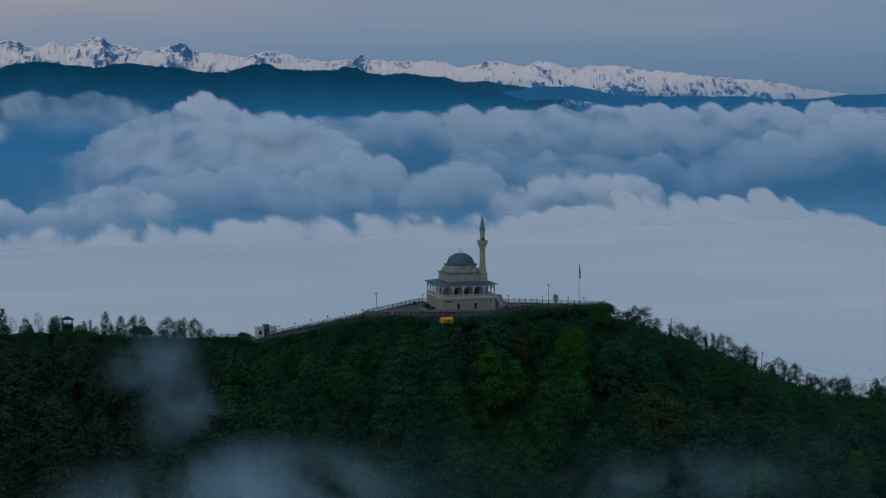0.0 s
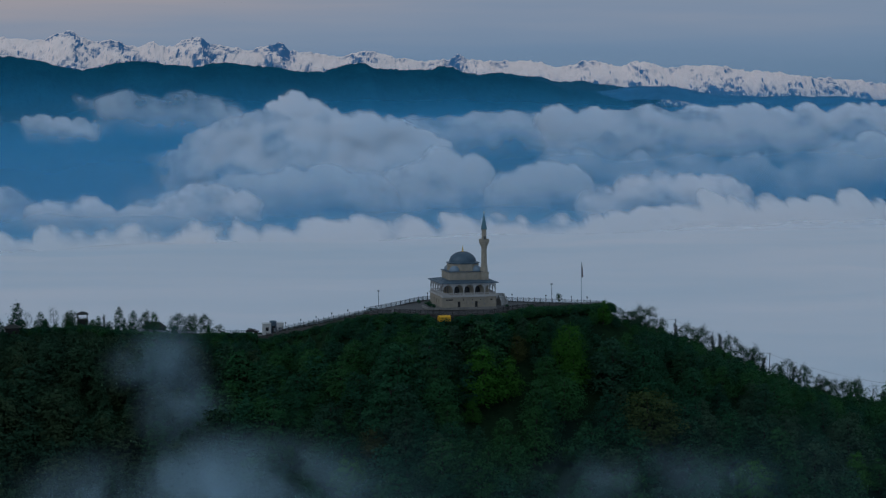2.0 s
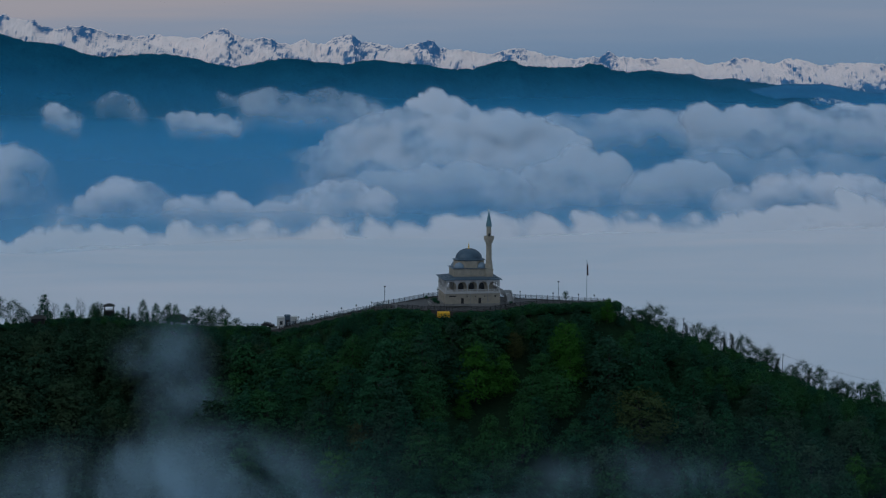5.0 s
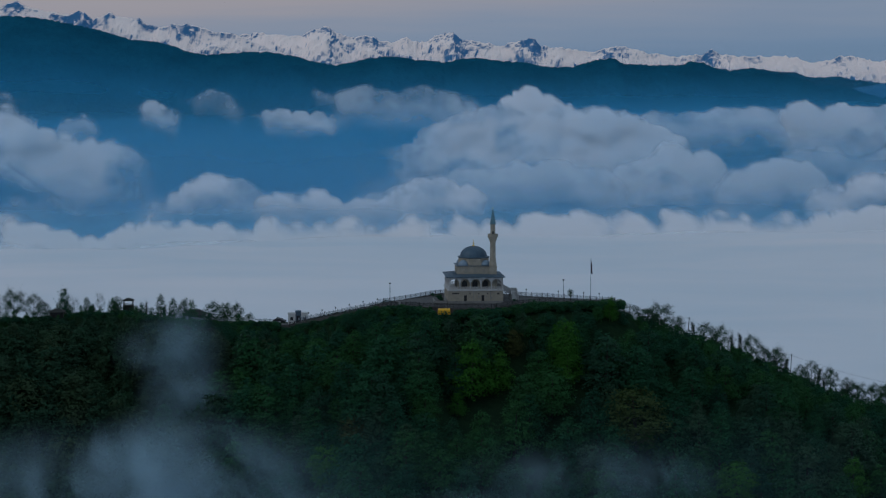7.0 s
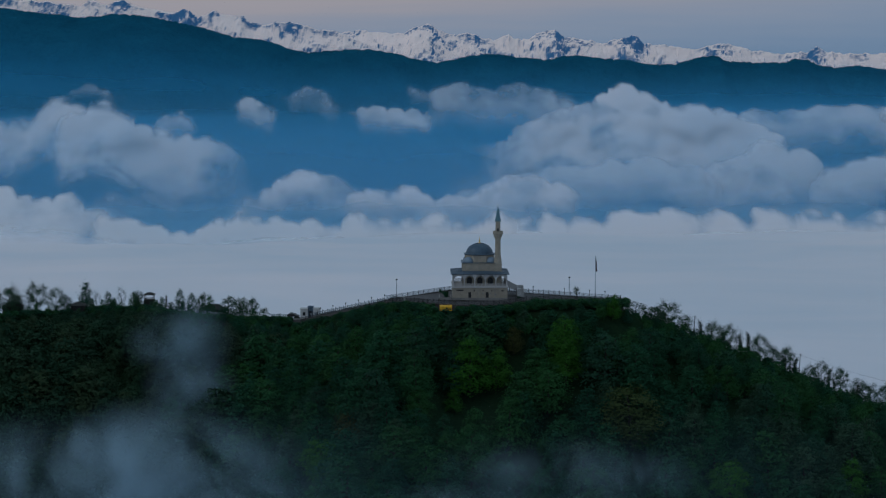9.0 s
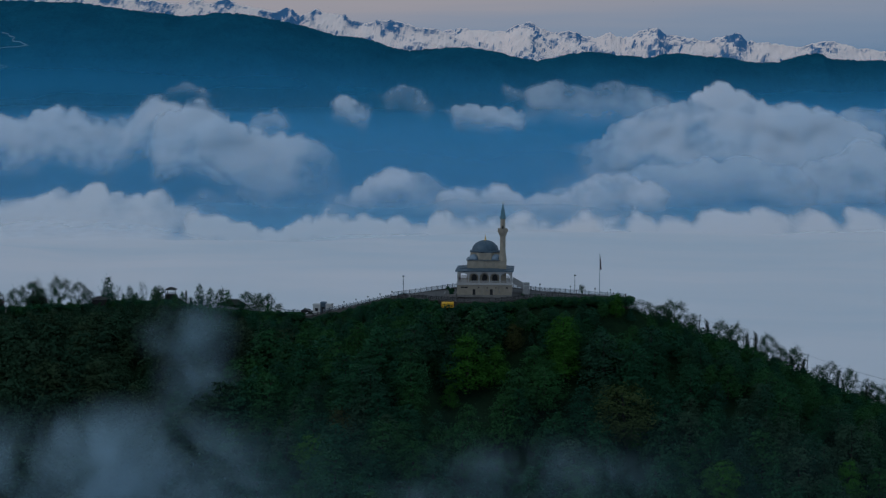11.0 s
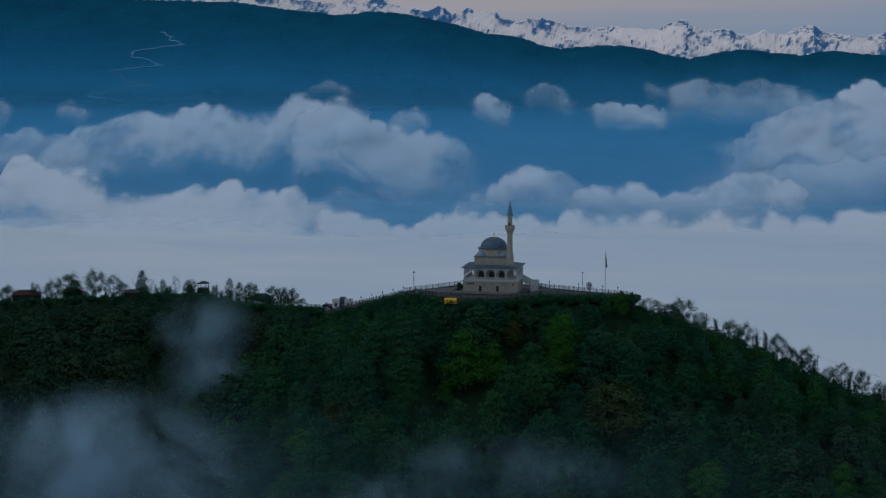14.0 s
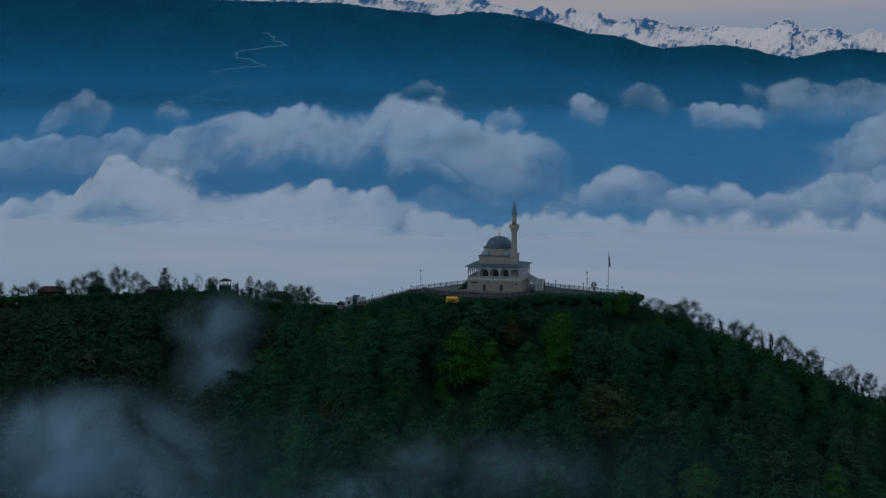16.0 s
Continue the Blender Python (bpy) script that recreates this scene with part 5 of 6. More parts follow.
part("pole", bm, GALV, post)


# ---- gatehouse and parked cars on the road ----
gate = thing("gatehouse", (-57.1, 31.8, -10.7), "small white gatehouse with a taller dark centre bay", "gatehouse")
for x0, x1, h in ((-3.4, -0.9, 3.3), (1.0, 3.3, 3.4)):
    bm = bmesh.new(); pierced_wall(bm, "x", -1.6, 0.3, x0, x1, -2.0, h, [((x0 + x1) / 2 - 0.5, (x0 + x1) / 2 + 0.5, 1.0, 2.2)])
    box(bm, x0, x1, -1.3, 1.6, -2.0, h - 0.02)
    wing = part("wing", bm, PLASTER, gate, "white plastered wing")
    bm = bmesh.new(); box(bm, x0 - 0.15, x1 + 0.15, -1.75, 1.75, h, h + 0.18)
    part("roof_slab", bm, PLASTER, wing)
    bm = bmesh.new(); box(bm, (x0 + x1) / 2 - 0.5, (x0 + x1) / 2 + 0.5, -1.42, -1.38, 1.0, 2.2)
    part("window", bm, GLASSDARK, wing)
bm = bmesh.new(); box(bm, -0.9, 1.0, -1.3, 1.5, -2.0, 3.9)
tower = part("tower", bm, LEAD, gate, "dark grey centre bay")
bm = bmesh.new(); lathe(bm, 0.05, 0.1, [(1.5, 3.9), (1.45, 4.05), (1.1, 4.2), (0.0, 4.3)], 4, math.pi / 4)
part("cap", bm, LEAD, tower)
bm = bmesh.new(); box(bm, -0.5, 0.6, -1.36, -1.304, 0.0, 2.6)
part("door", bm, DARK, tower)


def car(place, paint, label):
    root = thing("car", place, label, "car", "parked cars")
    bm = bmesh.new()
    prof = [(-2.1, 0.35), (-2.15, 0.75), (-1.9, 0.95), (-1.15, 1.02), (-0.6, 1.45), (0.9, 1.5), (1.6, 1.05), (2.1, 0.95), (2.15, 0.4)]
    a = [bm.verts.new((x, -0.82 + (0.12 if z > 1.2 else 0), z)) for x, z in prof]
    b = [bm.verts.new((x, 0.82 - (0.12 if z > 1.2 else 0), z)) for x, z in prof]
    bm.faces.new(a); bm.faces.new(b[::-1])
    for i in range(len(a)):
        j = (i + 1) % len(a)
        bm.faces.new((a[i], b[i], b[j], a[j]))
    body = part("body", bm, paint, root)
    for s in (-1, 1):
        bm = bmesh.new()
        v = [bm.verts.new((x, s * (0.832 - (0.09 if z > 1.2 else 0)), z)) for x, z in ((-0.95, 1.06), (-0.55, 1.38), (0.85, 1.42), (1.3, 1.08))]
        bm.faces.new(v)
        part("side_window", bm, GLASSDARK, body)
        for x in (-1.35, 1.3):
            bm = bmesh.new()
            lathe(bm, 0, 0, [(0.2, -0.1), (0.32, -0.1), (0.34, 0), (0.32, 0.1), (0.2, 0.1)], 14)
            bmesh.ops.rotate(bm, verts=bm.verts, cent=(0, 0, 0), matrix=Matrix.Rotation(math.pi / 2, 3, "X"))
            bmesh.ops.translate(bm, verts=bm.verts, vec=(x, s * 0.76, 0.34))
            part("wheel", bm, RUBBER, root)
    return root


def car_at(x, y, turn, paint, label):
    car(pose(x, y, road_height(x) + 0.02, 0, 0, turn), paint, label)


car_at(-63.4, 36.4, 150, CARDARK, "black parked car beside the gatehouse")
car_at(-72.9, 37.4, 155, CARWHITE, "white parked car beside the gatehouse")
car_at(-77.5, 41.0, 152, CARWHITE, "white parked car on the ridge road")


# ---- garden buildings on the ridge ----
def gazebo(x, y, z):
    root = thing("gazebo", (x, y, z), "dark timber gazebo with a hipped roof", "gazebo")
    bm = bmesh.new(); box(bm, -1.8, 1.8, -1.8, 1.8, -4.5, 0.95)
    part("deck", bm, DARKWOOD, root)
    for sx in (-1, 1):
        for sy in (-1, 1):
            bm = bmesh.new(); box(bm, sx * 1.55 - 0.1, sx * 1.55 + 0.1, sy * 1.55 - 0.1, sy * 1.55 + 0.1, 0.95, 2.7)
            part("post", bm, DARKWOOD, root)
    bm = bmesh.new(); lathe(bm, 0, 0, [(2.9, 2.6), (2.9, 2.75), (0.8, 3.5), (0.0, 3.65)], 4, math.pi / 4)
    part("roof", bm, DARKWOOD, root)
    for s in (-1, 1):
        bm = bmesh.new(); box(bm, -1.45, 1.45, s * 1.55 - 0.05, s * 1.55 + 0.05, 1.4, 1.5)
        part("rail", bm, DARKWOOD, root)


gazebo(-118, 68, -9.2)


def cottage(x, y, z, sx, sy, h, rise, wall_mat, roof_mat, label, turn=0):
    root = thing("cottage", pose(x, y, z, 0, 0, turn), label, "house")
    bm = bmesh.new()
    holes = [(-sx / 2 + 0.8, -sx / 2 + 1.8, 0.9, 2.0), (-0.5, 0.5, 0.0, 2.1), (sx / 2 - 1.8, sx / 2 - 0.8, 0.9, 2.0)]
    pierced_wall(bm, "x", -sy / 2, 0.25, -sx / 2, sx / 2, -2.5, h, holes)
    box(bm, -sx / 2, sx / 2, -sy / 2 + 0.3, sy / 2, -2.5, h - 0.02)
    w = part("wall", bm, wall_mat, root)
    for q in holes:
        bm = bmesh.new(); box(bm, q[0], q[1], -sy / 2 + 0.15, -sy / 2 + 0.2, q[2], q[3])
        part("door" if q[2] == 0 else "window", bm, DARK, w)
    bm = bmesh.new()
    a = [bm.verts.new((sgx * (sx / 2 + 0.6), sgy * (sy / 2 + 0.6), h)) for sgx, sgy in ((-1, -1), (1, -1), (1, 1), (-1, 1))]
    b = [bm.verts.new((s * (sx / 2 - sy / 3), 0, h + rise)) for s in (-1, 1)]
    bm.faces.new((a[0], a[1], b[1], b[0])); bm.faces.new((a[1], a[2], b[1])); bm.faces.new((a[2], a[3], b[0], b[1])); bm.faces.new((a[3], a[0], b[0]))
    bm.faces.new(a[::-1])
    part("roof", bm, roof_mat, root)


cottage(-180.3, 50, -12.2, 9.5, 5, 2.3, 1.7, DARKWOOD, REDROOF, "low cottage with a dull red tiled roof", 8)
cottage(-94, 62, -13.4, 7, 5, 2.3, 1.9, DARKWOOD, DARKWOOD, "dark timber pavilion with a hipped roof")
cottage(-165.2, 58, -11.9, 6.6, 4, 2.3, 1.4, DARKWOOD, DARKWOOD, "small dark timber hut under the trees")
cottage(-141.4, 55, -10.8, 4.5, 4, 1.9, 1.1, DARKWOOD, DARKWOOD, "small dark timber shelter under the trees")


# ---- power-line poles on the far spur ----
def utility_pole(x, y, h, lean):
    z = float(hill(x, y)) - 0.3
    root = thing("utility_pole", pose(x, y, z, 0, lean, 0), "leaning timber power-line pole on the spur", "pole", "utility poles")
    bm = bmesh.new(); lathe(bm, 0, 0, [(0.15, 0), (0.1, h)], 8)
    part("pole", bm, DARKWOOD, root)
    bm = bmesh.new(); box(bm, -0.45, 0.45, -0.04, 0.04, h - 0.5, h - 0.4)
    part("crossarm", bm, DARKWOOD, root)
    for s in (-0.38, 0.38):
        bm = bmesh.new(); lathe(bm, s, 0, [(0.05, h - 0.38), (0.07, h - 0.3), (0.04, h - 0.2)], 6)
        part("insulator", bm, PLASTER, root)
    return Vector((x, y, z + h - 0.3))


p1 = utility_pole(68.4, -8.6, -4.9 - float(hill(68.4, -8.6)) + 0.3, 4)
p2 = utility_pole(103.8, -3.2, -18.0 - float(hill(103.8, -3.2)) + 0.3, 3)
for a, b in ((p1, p2), (Vector((46, -6, -1.5)), p1), (p2, Vector((150, 2, -31)))):
    bm = bmesh.new()
    n = 12
    pts = [a.lerp(b, i / n) - Vector((0, 0, 1.2 * 4 * (i / n) * (1 - i / n))) for i in range(n + 1)]
    for p, q in zip(pts, pts[1:]):
        tube(bm, p, q, 0.03, 0.03, 4)
    ob = part("power_cable", bm, IRON, None)
    tagged(ob, "thin sagging power cable between the poles", "cable", "power cables")

# zigzag track on the far slope
bm = bmesh.new()
zig = [(-1282, 217), (-1247, 207), (-1240, 196), (-1193, 185), (-1268, 176), (-1318, 164), (-1304, 153), (-1216, 133), (-1276, 128), (-1341, 118), (-1269, 93), (-1212, 87), (-1291, 77), (-1341, 60), (-1241, 48)]
path = []
for (xa, za), (xb, zb) in zip(zig, zig[1:]):
    for k in range(8):
        s = k / 8
        path.append((xa + (xb - xa) * s + 4 * math.sin(6.3 * s), za + (zb - za) * (s ** 1.6)))
ys = np.arange(3160.0, 3895, 4)
spots = []
for x, z in path:
    h = ridge_height(np.full(ys.shape, float(x)), ys)
    i = int(np.argmin(np.abs(h - z)))
    spots.append(Vector((x, ys[i] - 1.5, h[i] + 1.5)))
for a, b in zip(spots, spots[1:]):
    if (b - a).length < 160:
        tube(bm, a, b, 0.6, 0.6, 5)
ob = part("mountain_track", bm, TRACK, None)
tagged(ob, "faint pale zigzag track on the wooded slope", "track", kind="structure")


# ---- trees ----
def leaf_cloud(rng, clumps, leaves, size, up=0.9):
    """Leaf quads in flattened clumps: rows of (x, y, z, radius, squash)."""
    cs = np.repeat(np.array(clumps), leaves, axis=0)
    n = len(cs)
    d = rng.normal(size=(n, 3))
    d /= np.linalg.norm(d, axis=1)[:, None]
    rad = cs[:, 3] * rng.uniform(0.35, 1.0, n) ** 0.6
    c = cs[:, :3] + d * rad[:, None] * np.stack([np.ones(n), np.ones(n), cs[:, 4]], -1)
    nm = d * 0.55 + rng.normal(size=(n, 3)) * 0.45 + np.array([0, 0, up])
    nm /= np.linalg.norm(nm, axis=1)[:, None]
    t = np.cross(nm, rng.normal(size=(n, 3)))
    t /= np.linalg.norm(t, axis=1)[:, None] + 1e-9
    b = np.cross(nm, t)
    s = size * rng.uniform(0.6, 1.35, n)[:, None]
    q = np.stack([c - t * s - b * s * 0.3, c + t * s - b * s * 0.3 + nm * s * 0.1, c + b * s * 0.8 - nm * s * 0.15], 1)
    return q.reshape(-1, 3)


def leaf_mesh(name, co, mat, tint=None):
    me = bpy.data.meshes.new(name)
    n = len(co) // 3
    me.vertices.add(len(co))
    me.vertices.foreach_set("co", co.astype(np.float32).ravel())
    me.loops.add(len(co))
    me.loops.foreach_set("vertex_index", np.arange(len(co), dtype=np.int32))
    me.polygons.add(n)
    me.polygons.foreach_set("loop_start", np.arange(0, len(co), 3, dtype=np.int32))
    if tint is not None:
        at = me.attributes.new("tint", "FLOAT", "POINT")
        at.data.foreach_set("value", tint.astype(np.float32))
    me.materials.append(mat)
    me.update(calc_edges=True)
    return me


def crown_lobes(rng, kind):
    """Places of the leaf sprays of one crown, for a tree about 9 m high: rows of (x, y, z, spread)."""
    out = []
    if kind == "column":
        for i in range(20):
            a = rng.uniform(0, 6.28)
            out.append((0.3 * math.cos(a), 0.3 * math.sin(a), 0.6 + 7.4 * i / 19, 0.75 - 0.2 * (i / 19) ** 2))
        return np.array(out)
    tiers = 10
    for i in range(tiers):
        u = (i + 0.5) / tiers
        r = 3.2 * ((1 - u) ** 0.7 * 1.02 + 0.1 if kind == "tiered" else math.sin(math.pi * (0.2 + 0.74 * u)) ** 0.75)
        if u < 0.15:
            r *= 0.75
        k = max(3, int(round(2.5 * r)))
        for j in range(k):
            a = 2 * math.pi * (j + rng.uniform(-0.35, 0.35)) / k + 1.7 * i
            rr = r * rng.uniform(0.55, 1.1)
            out.append((rr * math.cos(a), rr * math.sin(a), 1.3 + 7.7 * u + rng.uniform(-0.4, 0.4), 0.5 + 0.17 * r))
    return np.array(out)


def spray_leaves(rng, lobes, n, size, flat=0.26):
    """Leaves gathered in flat drooping sprays, with loose ones between them."""
    c = lobes[rng.randint(len(lobes), size=n)]
    g = rng.normal(size=(n, 3)) * c[:, 3:4]
    p = c[:, :3] + g * np.array([0.62, 0.62, flat])
    p[:, 2] -= 0.10 * (g[:, 0] ** 2 + g[:, 1] ** 2)
    loose = rng.random_sample(n) < 0.3
    p[loose] += rng.normal(size=(loose.sum(), 3)) * np.array([0.35, 0.35, 0.5])
    out = p * np.array([1, 1, 0])
    out /= np.linalg.norm(out, axis=1)[:, None] + 0.5
    nm = 0.6 * out + 0.3 * rng.normal(size=(n, 3)) + np.array([0, 0, 0.6])
    nm /= np.linalg.norm(nm, axis=1)[:, None]
    t = np.cross(nm, rng.normal(size=(n, 3)))
    t /= np.linalg.norm(t, axis=1)[:, None] + 1e-9
    b = np.cross(nm, t)
    s = size * rng.uniform(0.6, 1.4, n)[:, None]
    return np.stack([p - t * s - b * s * 0.35, p + t * s - b * s * 0.35, p + b * s * 0.9 - nm * s * 0.15], 1).reshape(-1, 3)


def limb(bm, a, b, r0, r1, n=4):
    """A thin bough, open at its ends."""
    a, b = Vector(a), Vector(b)
    d = (b - a).normalized()
    u = d.orthogonal().normalized()
    v = d.cross(u)
    rings = [[bm.verts.new(p + (u * math.cos(6.2832 * k / n) + v * math.sin(6.2832 * k / n)) * r) for k in range(n)] for p, r in ((a, r0), (b, r1))]
    for k in range(n):
        bm.faces.new((rings[0][k], rings[0][(k + 1) % n], rings[1][(k + 1) % n], rings[1][k]))


def stem(rng, bm, top, thick):
    bend = rng.uniform(-0.3, 0.3, 2)
    mid = Vector((bend[0] * 0.5, bend[1] * 0.5, top * 0.45))
    limb(bm, (0, 0, -2.5), mid, thick, thick * 0.7, 7)
    limb(bm, mid, (bend[0], bend[1], top), thick * 0.7, thick * 0.22, 6)
    return lambda z: Vector((bend[0] * z / top, bend[1] * z / top, z))


def finish(bm, name, mat):
    me = bpy.data.meshes.new(name)
    bm.to_mesh(me)
    bm.free()
    me.materials.append(mat)
    return me


def dense_tree(rng, kind, mat, leaves, size):
    lobes = crown_lobes(rng, kind)
    bm = bmesh.new()
    at = stem(rng, bm, 8.0, 0.24)
    for c in lobes[:: 3 if kind != "column" else 6]:
        limb(bm, at(max(1.0, min(7.6, c[2] - 0.3 * math.hypot(c[0], c[1])))), c[:3], 0.07, 0.02)
    return finish(bm, "trunk", BARK), leaf_mesh("crown", spray_leaves(rng, lobes, leaves, size, 0.26 if kind != "column" else 0.6), mat)


def light_tree(rng, mat, leaves, size, width):
    """A tree just coming into leaf: forked limbs and twigs with a thin haze of small leaves."""
    bm = bmesh.new()
    at = stem(rng, bm, 7.8, 0.16)
    tips = []
    for i in range(13):
        z = 1.5 + 5.7 * i / 12
        a = 2.4 * i + rng.uniform(-0.4, 0.4)
        r = width * (0.75 + 0.4 * math.sin(math.pi * i / 12)) * (1 - 0.25 * i / 12) * rng.uniform(0.8, 1.1)
        p = at(z)
        q = p + Vector((r * 0.6 * math.cos(a), r * 0.6 * math.sin(a), 0.55 + 0.5 * r * 0.5))
        limb(bm, p, q, 0.055, 0.032)
        for j in range(4):
            b = a + rng.uniform(-0.9, 0.9)
            e = q + Vector((r * 0.5 * math.cos(b), r * 0.5 * math.sin(b), rng.uniform(0.1, 1.0)))
            limb(bm, p.lerp(q, rng.uniform(0.5, 1.0)), e, 0.028, 0.015, 3)
            for k in range(3):
                g = e + Vector(rng.normal(size=3) * np.array([0.5, 0.5, 0.28])) + Vector((0, 0, 0.2))
                limb(bm, e, g, 0.014, 0.008, 3)
                tips.append((*g, 0.55))
    return finish(bm, "trunk", BARK), leaf_mesh("crown", spray_leaves(rng, np.array(tips), leaves, size, 0.6), mat)


LABELS = {"round": "dense dark green broadleaf tree on the wooded slope", "tiered": "dark green tree with tiered spreading branches on the slope",
          "light": "thin-leaved tree with bare limbs on the ridge line", "column": "bare trunk thickly clad in dark ivy on the ridge line"}


def make_tree(seed, kind, mat, leaves=2600, size=0.2, label="", width=2.6):
    rng = np.random.RandomState(seed)
    root = thing("tree", (0, 0, -900), label or LABELS[kind], "tree", "trees on the hill")
    trunk, crown = light_tree(rng, mat, leaves, size, width) if kind == "light" else dense_tree(rng, kind, mat, leaves, size)
    new("trunk", trunk).parent = root
    new("crown", crown).parent = root
    return root


PATTERNS = [make_tree(1, "round", LEAF), make_tree(2, "tiered", LEAF), make_tree(3, "tiered", LEAF), make_tree(4, "round", LEAF),
            make_tree(5, "tiered", LEAF), make_tree(6, "tiered", LEAFGREY, label="grey-green tree with tiered branches on the slope")]
BRIGHT = [make_tree(11, "round", LEAFBRIGHT, 4200, 0.17, "bright spring-green tree standing out on the slope"), make_tree(12, "tiered", LEAFBRIGHT, 4200, 0.17, "bright spring-green tree standing out on the slope")]
BROWN = make_tree(13, "round", LEAFBROWN, 4600, 0.16, "russet-tinged tree on the wooded slope")
LIGHT = [make_tree(14, "light", LEAFGREY, 5200, 0.122), make_tree(15, "light", LEAFGREY, 4200, 0.12, width=2.4), make_tree(16, "light", LEAFGREY, 1100, 0.10, width=2.4)]
COLUMN = make_tree(17, "column", NEEDLE, 1500, 0.16)
ALL_PATTERNS = PATTERNS + BRIGHT + [BROWN] + LIGHT + [COLUMN]


def plant(pattern, x, y, scale, wide=1.0, turn=None, z=None, rng=random.Random(3)):
    turn = rng.uniform(0, 360) if turn is None else turn
    z = float(hill(x, y)) - 0.2 if z is None else z
    m = pose(x, y, z, rng.uniform(-4, 4), rng.uniform(-4, 4), turn) @ Matrix.Diagonal((scale * wide, scale * wide, scale, 1))
    return copy_thing(pattern, m)


# accents that stand out
taken = []
for pat, x, y, s, w in ((BRIGHT[0], 25, -34, 1.85, 0.8), (BRIGHT[1], 25.5, -38, 1.6, 0.9), (BRIGHT[1], -4, -41, 1.9, 1.2), (BRIGHT[1], 4, -39, 1.3, 1.1), (BRIGHT[0], -48, -64, 1.45, 1.2), (BROWN, -40, -58, 1.3, 1.1),
                        (BRIGHT[0], 71.4, -69, 1.4, 1.25), (BRIGHT[1], 108.5, -59, 1.35, 1.1), (BROWN, 44, -57, 2.1, 1.4), (BROWN, 10, -30, 1.0, 1.0), (BRIGHT[0], 47, -58, 0.9, 1.2),
                        (BRIGHT[0], 17, -60, 0.6, 1.0), (BRIGHT[1], -9, -49, 0.8, 1.1), (BRIGHT[1], 42, -16, 0.85, 0.9), (BRIGHT[1], -62, -40, 0.7, 1.0)):
    plant(pat, x, y, s, w)
    taken += [(x, y, 4.6), (x, y - 6, 5.0), (x, y - 12, 4.6)]

# the ridge line: light trees against the cloud on both spurs
rng = random.Random(21)
RIDGE_TREES = ((-214, -7.5, 0, 1.2), (-202, -7.8, 1, 1.2), (-194, -8.6, 0, 1.1), (-187.7, -7.3, 0, 1.3), (-176.8, -6.2, 1, 0.8), (-172, -5.6, 0, 1.0), (-166.5, -3.0, 0, 1.15), (-163, -5.4, 1, 1.0), (-156.9, -1.9, 0, 0.95), (-150.5, -3.7, 1, 1.0),
               (-146.2, -6.1, 4, 0.9), (-139.9, -1.4, 5, 0.78), (-136.6, -5.0, 2, 0.7), (-131.8, -4.8, 4, 0.6), (-127.6, -3.9, 2, 0.7), (-123.7, -5.0, 4, 0.6), (-121.6, -5.2, 1, 0.9), (-111, -5.9, 3, 0.8), (-105.9, -3.7, 4, 0.5),
               (-101, -4.8, 4, 0.6), (-97.3, -5.2, 1, 0.8), (-94.4, -5.0, 4, 0.55), (-87.5, -5.1, 4, 1.0), (-83.3, -5.6, 1, 1.0), (-78.8, -5.8, 0, 0.9), (-74, -8.6, 1, 1.5), (-68.4, -10.0, 2, 1.3))
for x, top, pat, wide in RIDGE_TREES:
    y = float(np.interp(x, RIDGE_X, RIDGE_Y)) + rng.uniform(-1, 1)
    base = float(hill(x, y)) - 0.2
    plant((LIGHT + [COLUMN, PATTERNS[0], PATTERNS[1]])[pat], x, y, (top - base) / 9.1, wide, z=base)
    taken.append((x, y, 1.6))
for k in range(60):                            # small dark trees between them
    x = rng.uniform(-212, -74)
    plant(rng.choice(PATTERNS[:4]), x, float(np.interp(x, RIDGE_X, RIDGE_Y)) + rng.uniform(-5, 3), rng.uniform(0.32, 0.62), rng.uniform(0.6, 1.0))
SPUR_X, SPUR_TOP = [44, 54, 66, 76, 86, 97, 108, 117, 129, 137, 150, 165, 215], [-2.0, -4.2, -8.2, -11.6, -15.8, -20.0, -24.8, -28.8, -33.0, -34.0, -36.5, -42, -62]
for x, y, top in ((137, -1, -29.0), (143, -4, -33.5), (149.5, 0, -29.0), (156, -2, -32)):
    z = float(hill(x, y))
    plant(PATTERNS[int(x) % 2 * 3], x, y, (top - z) / 9.2, 0.62)
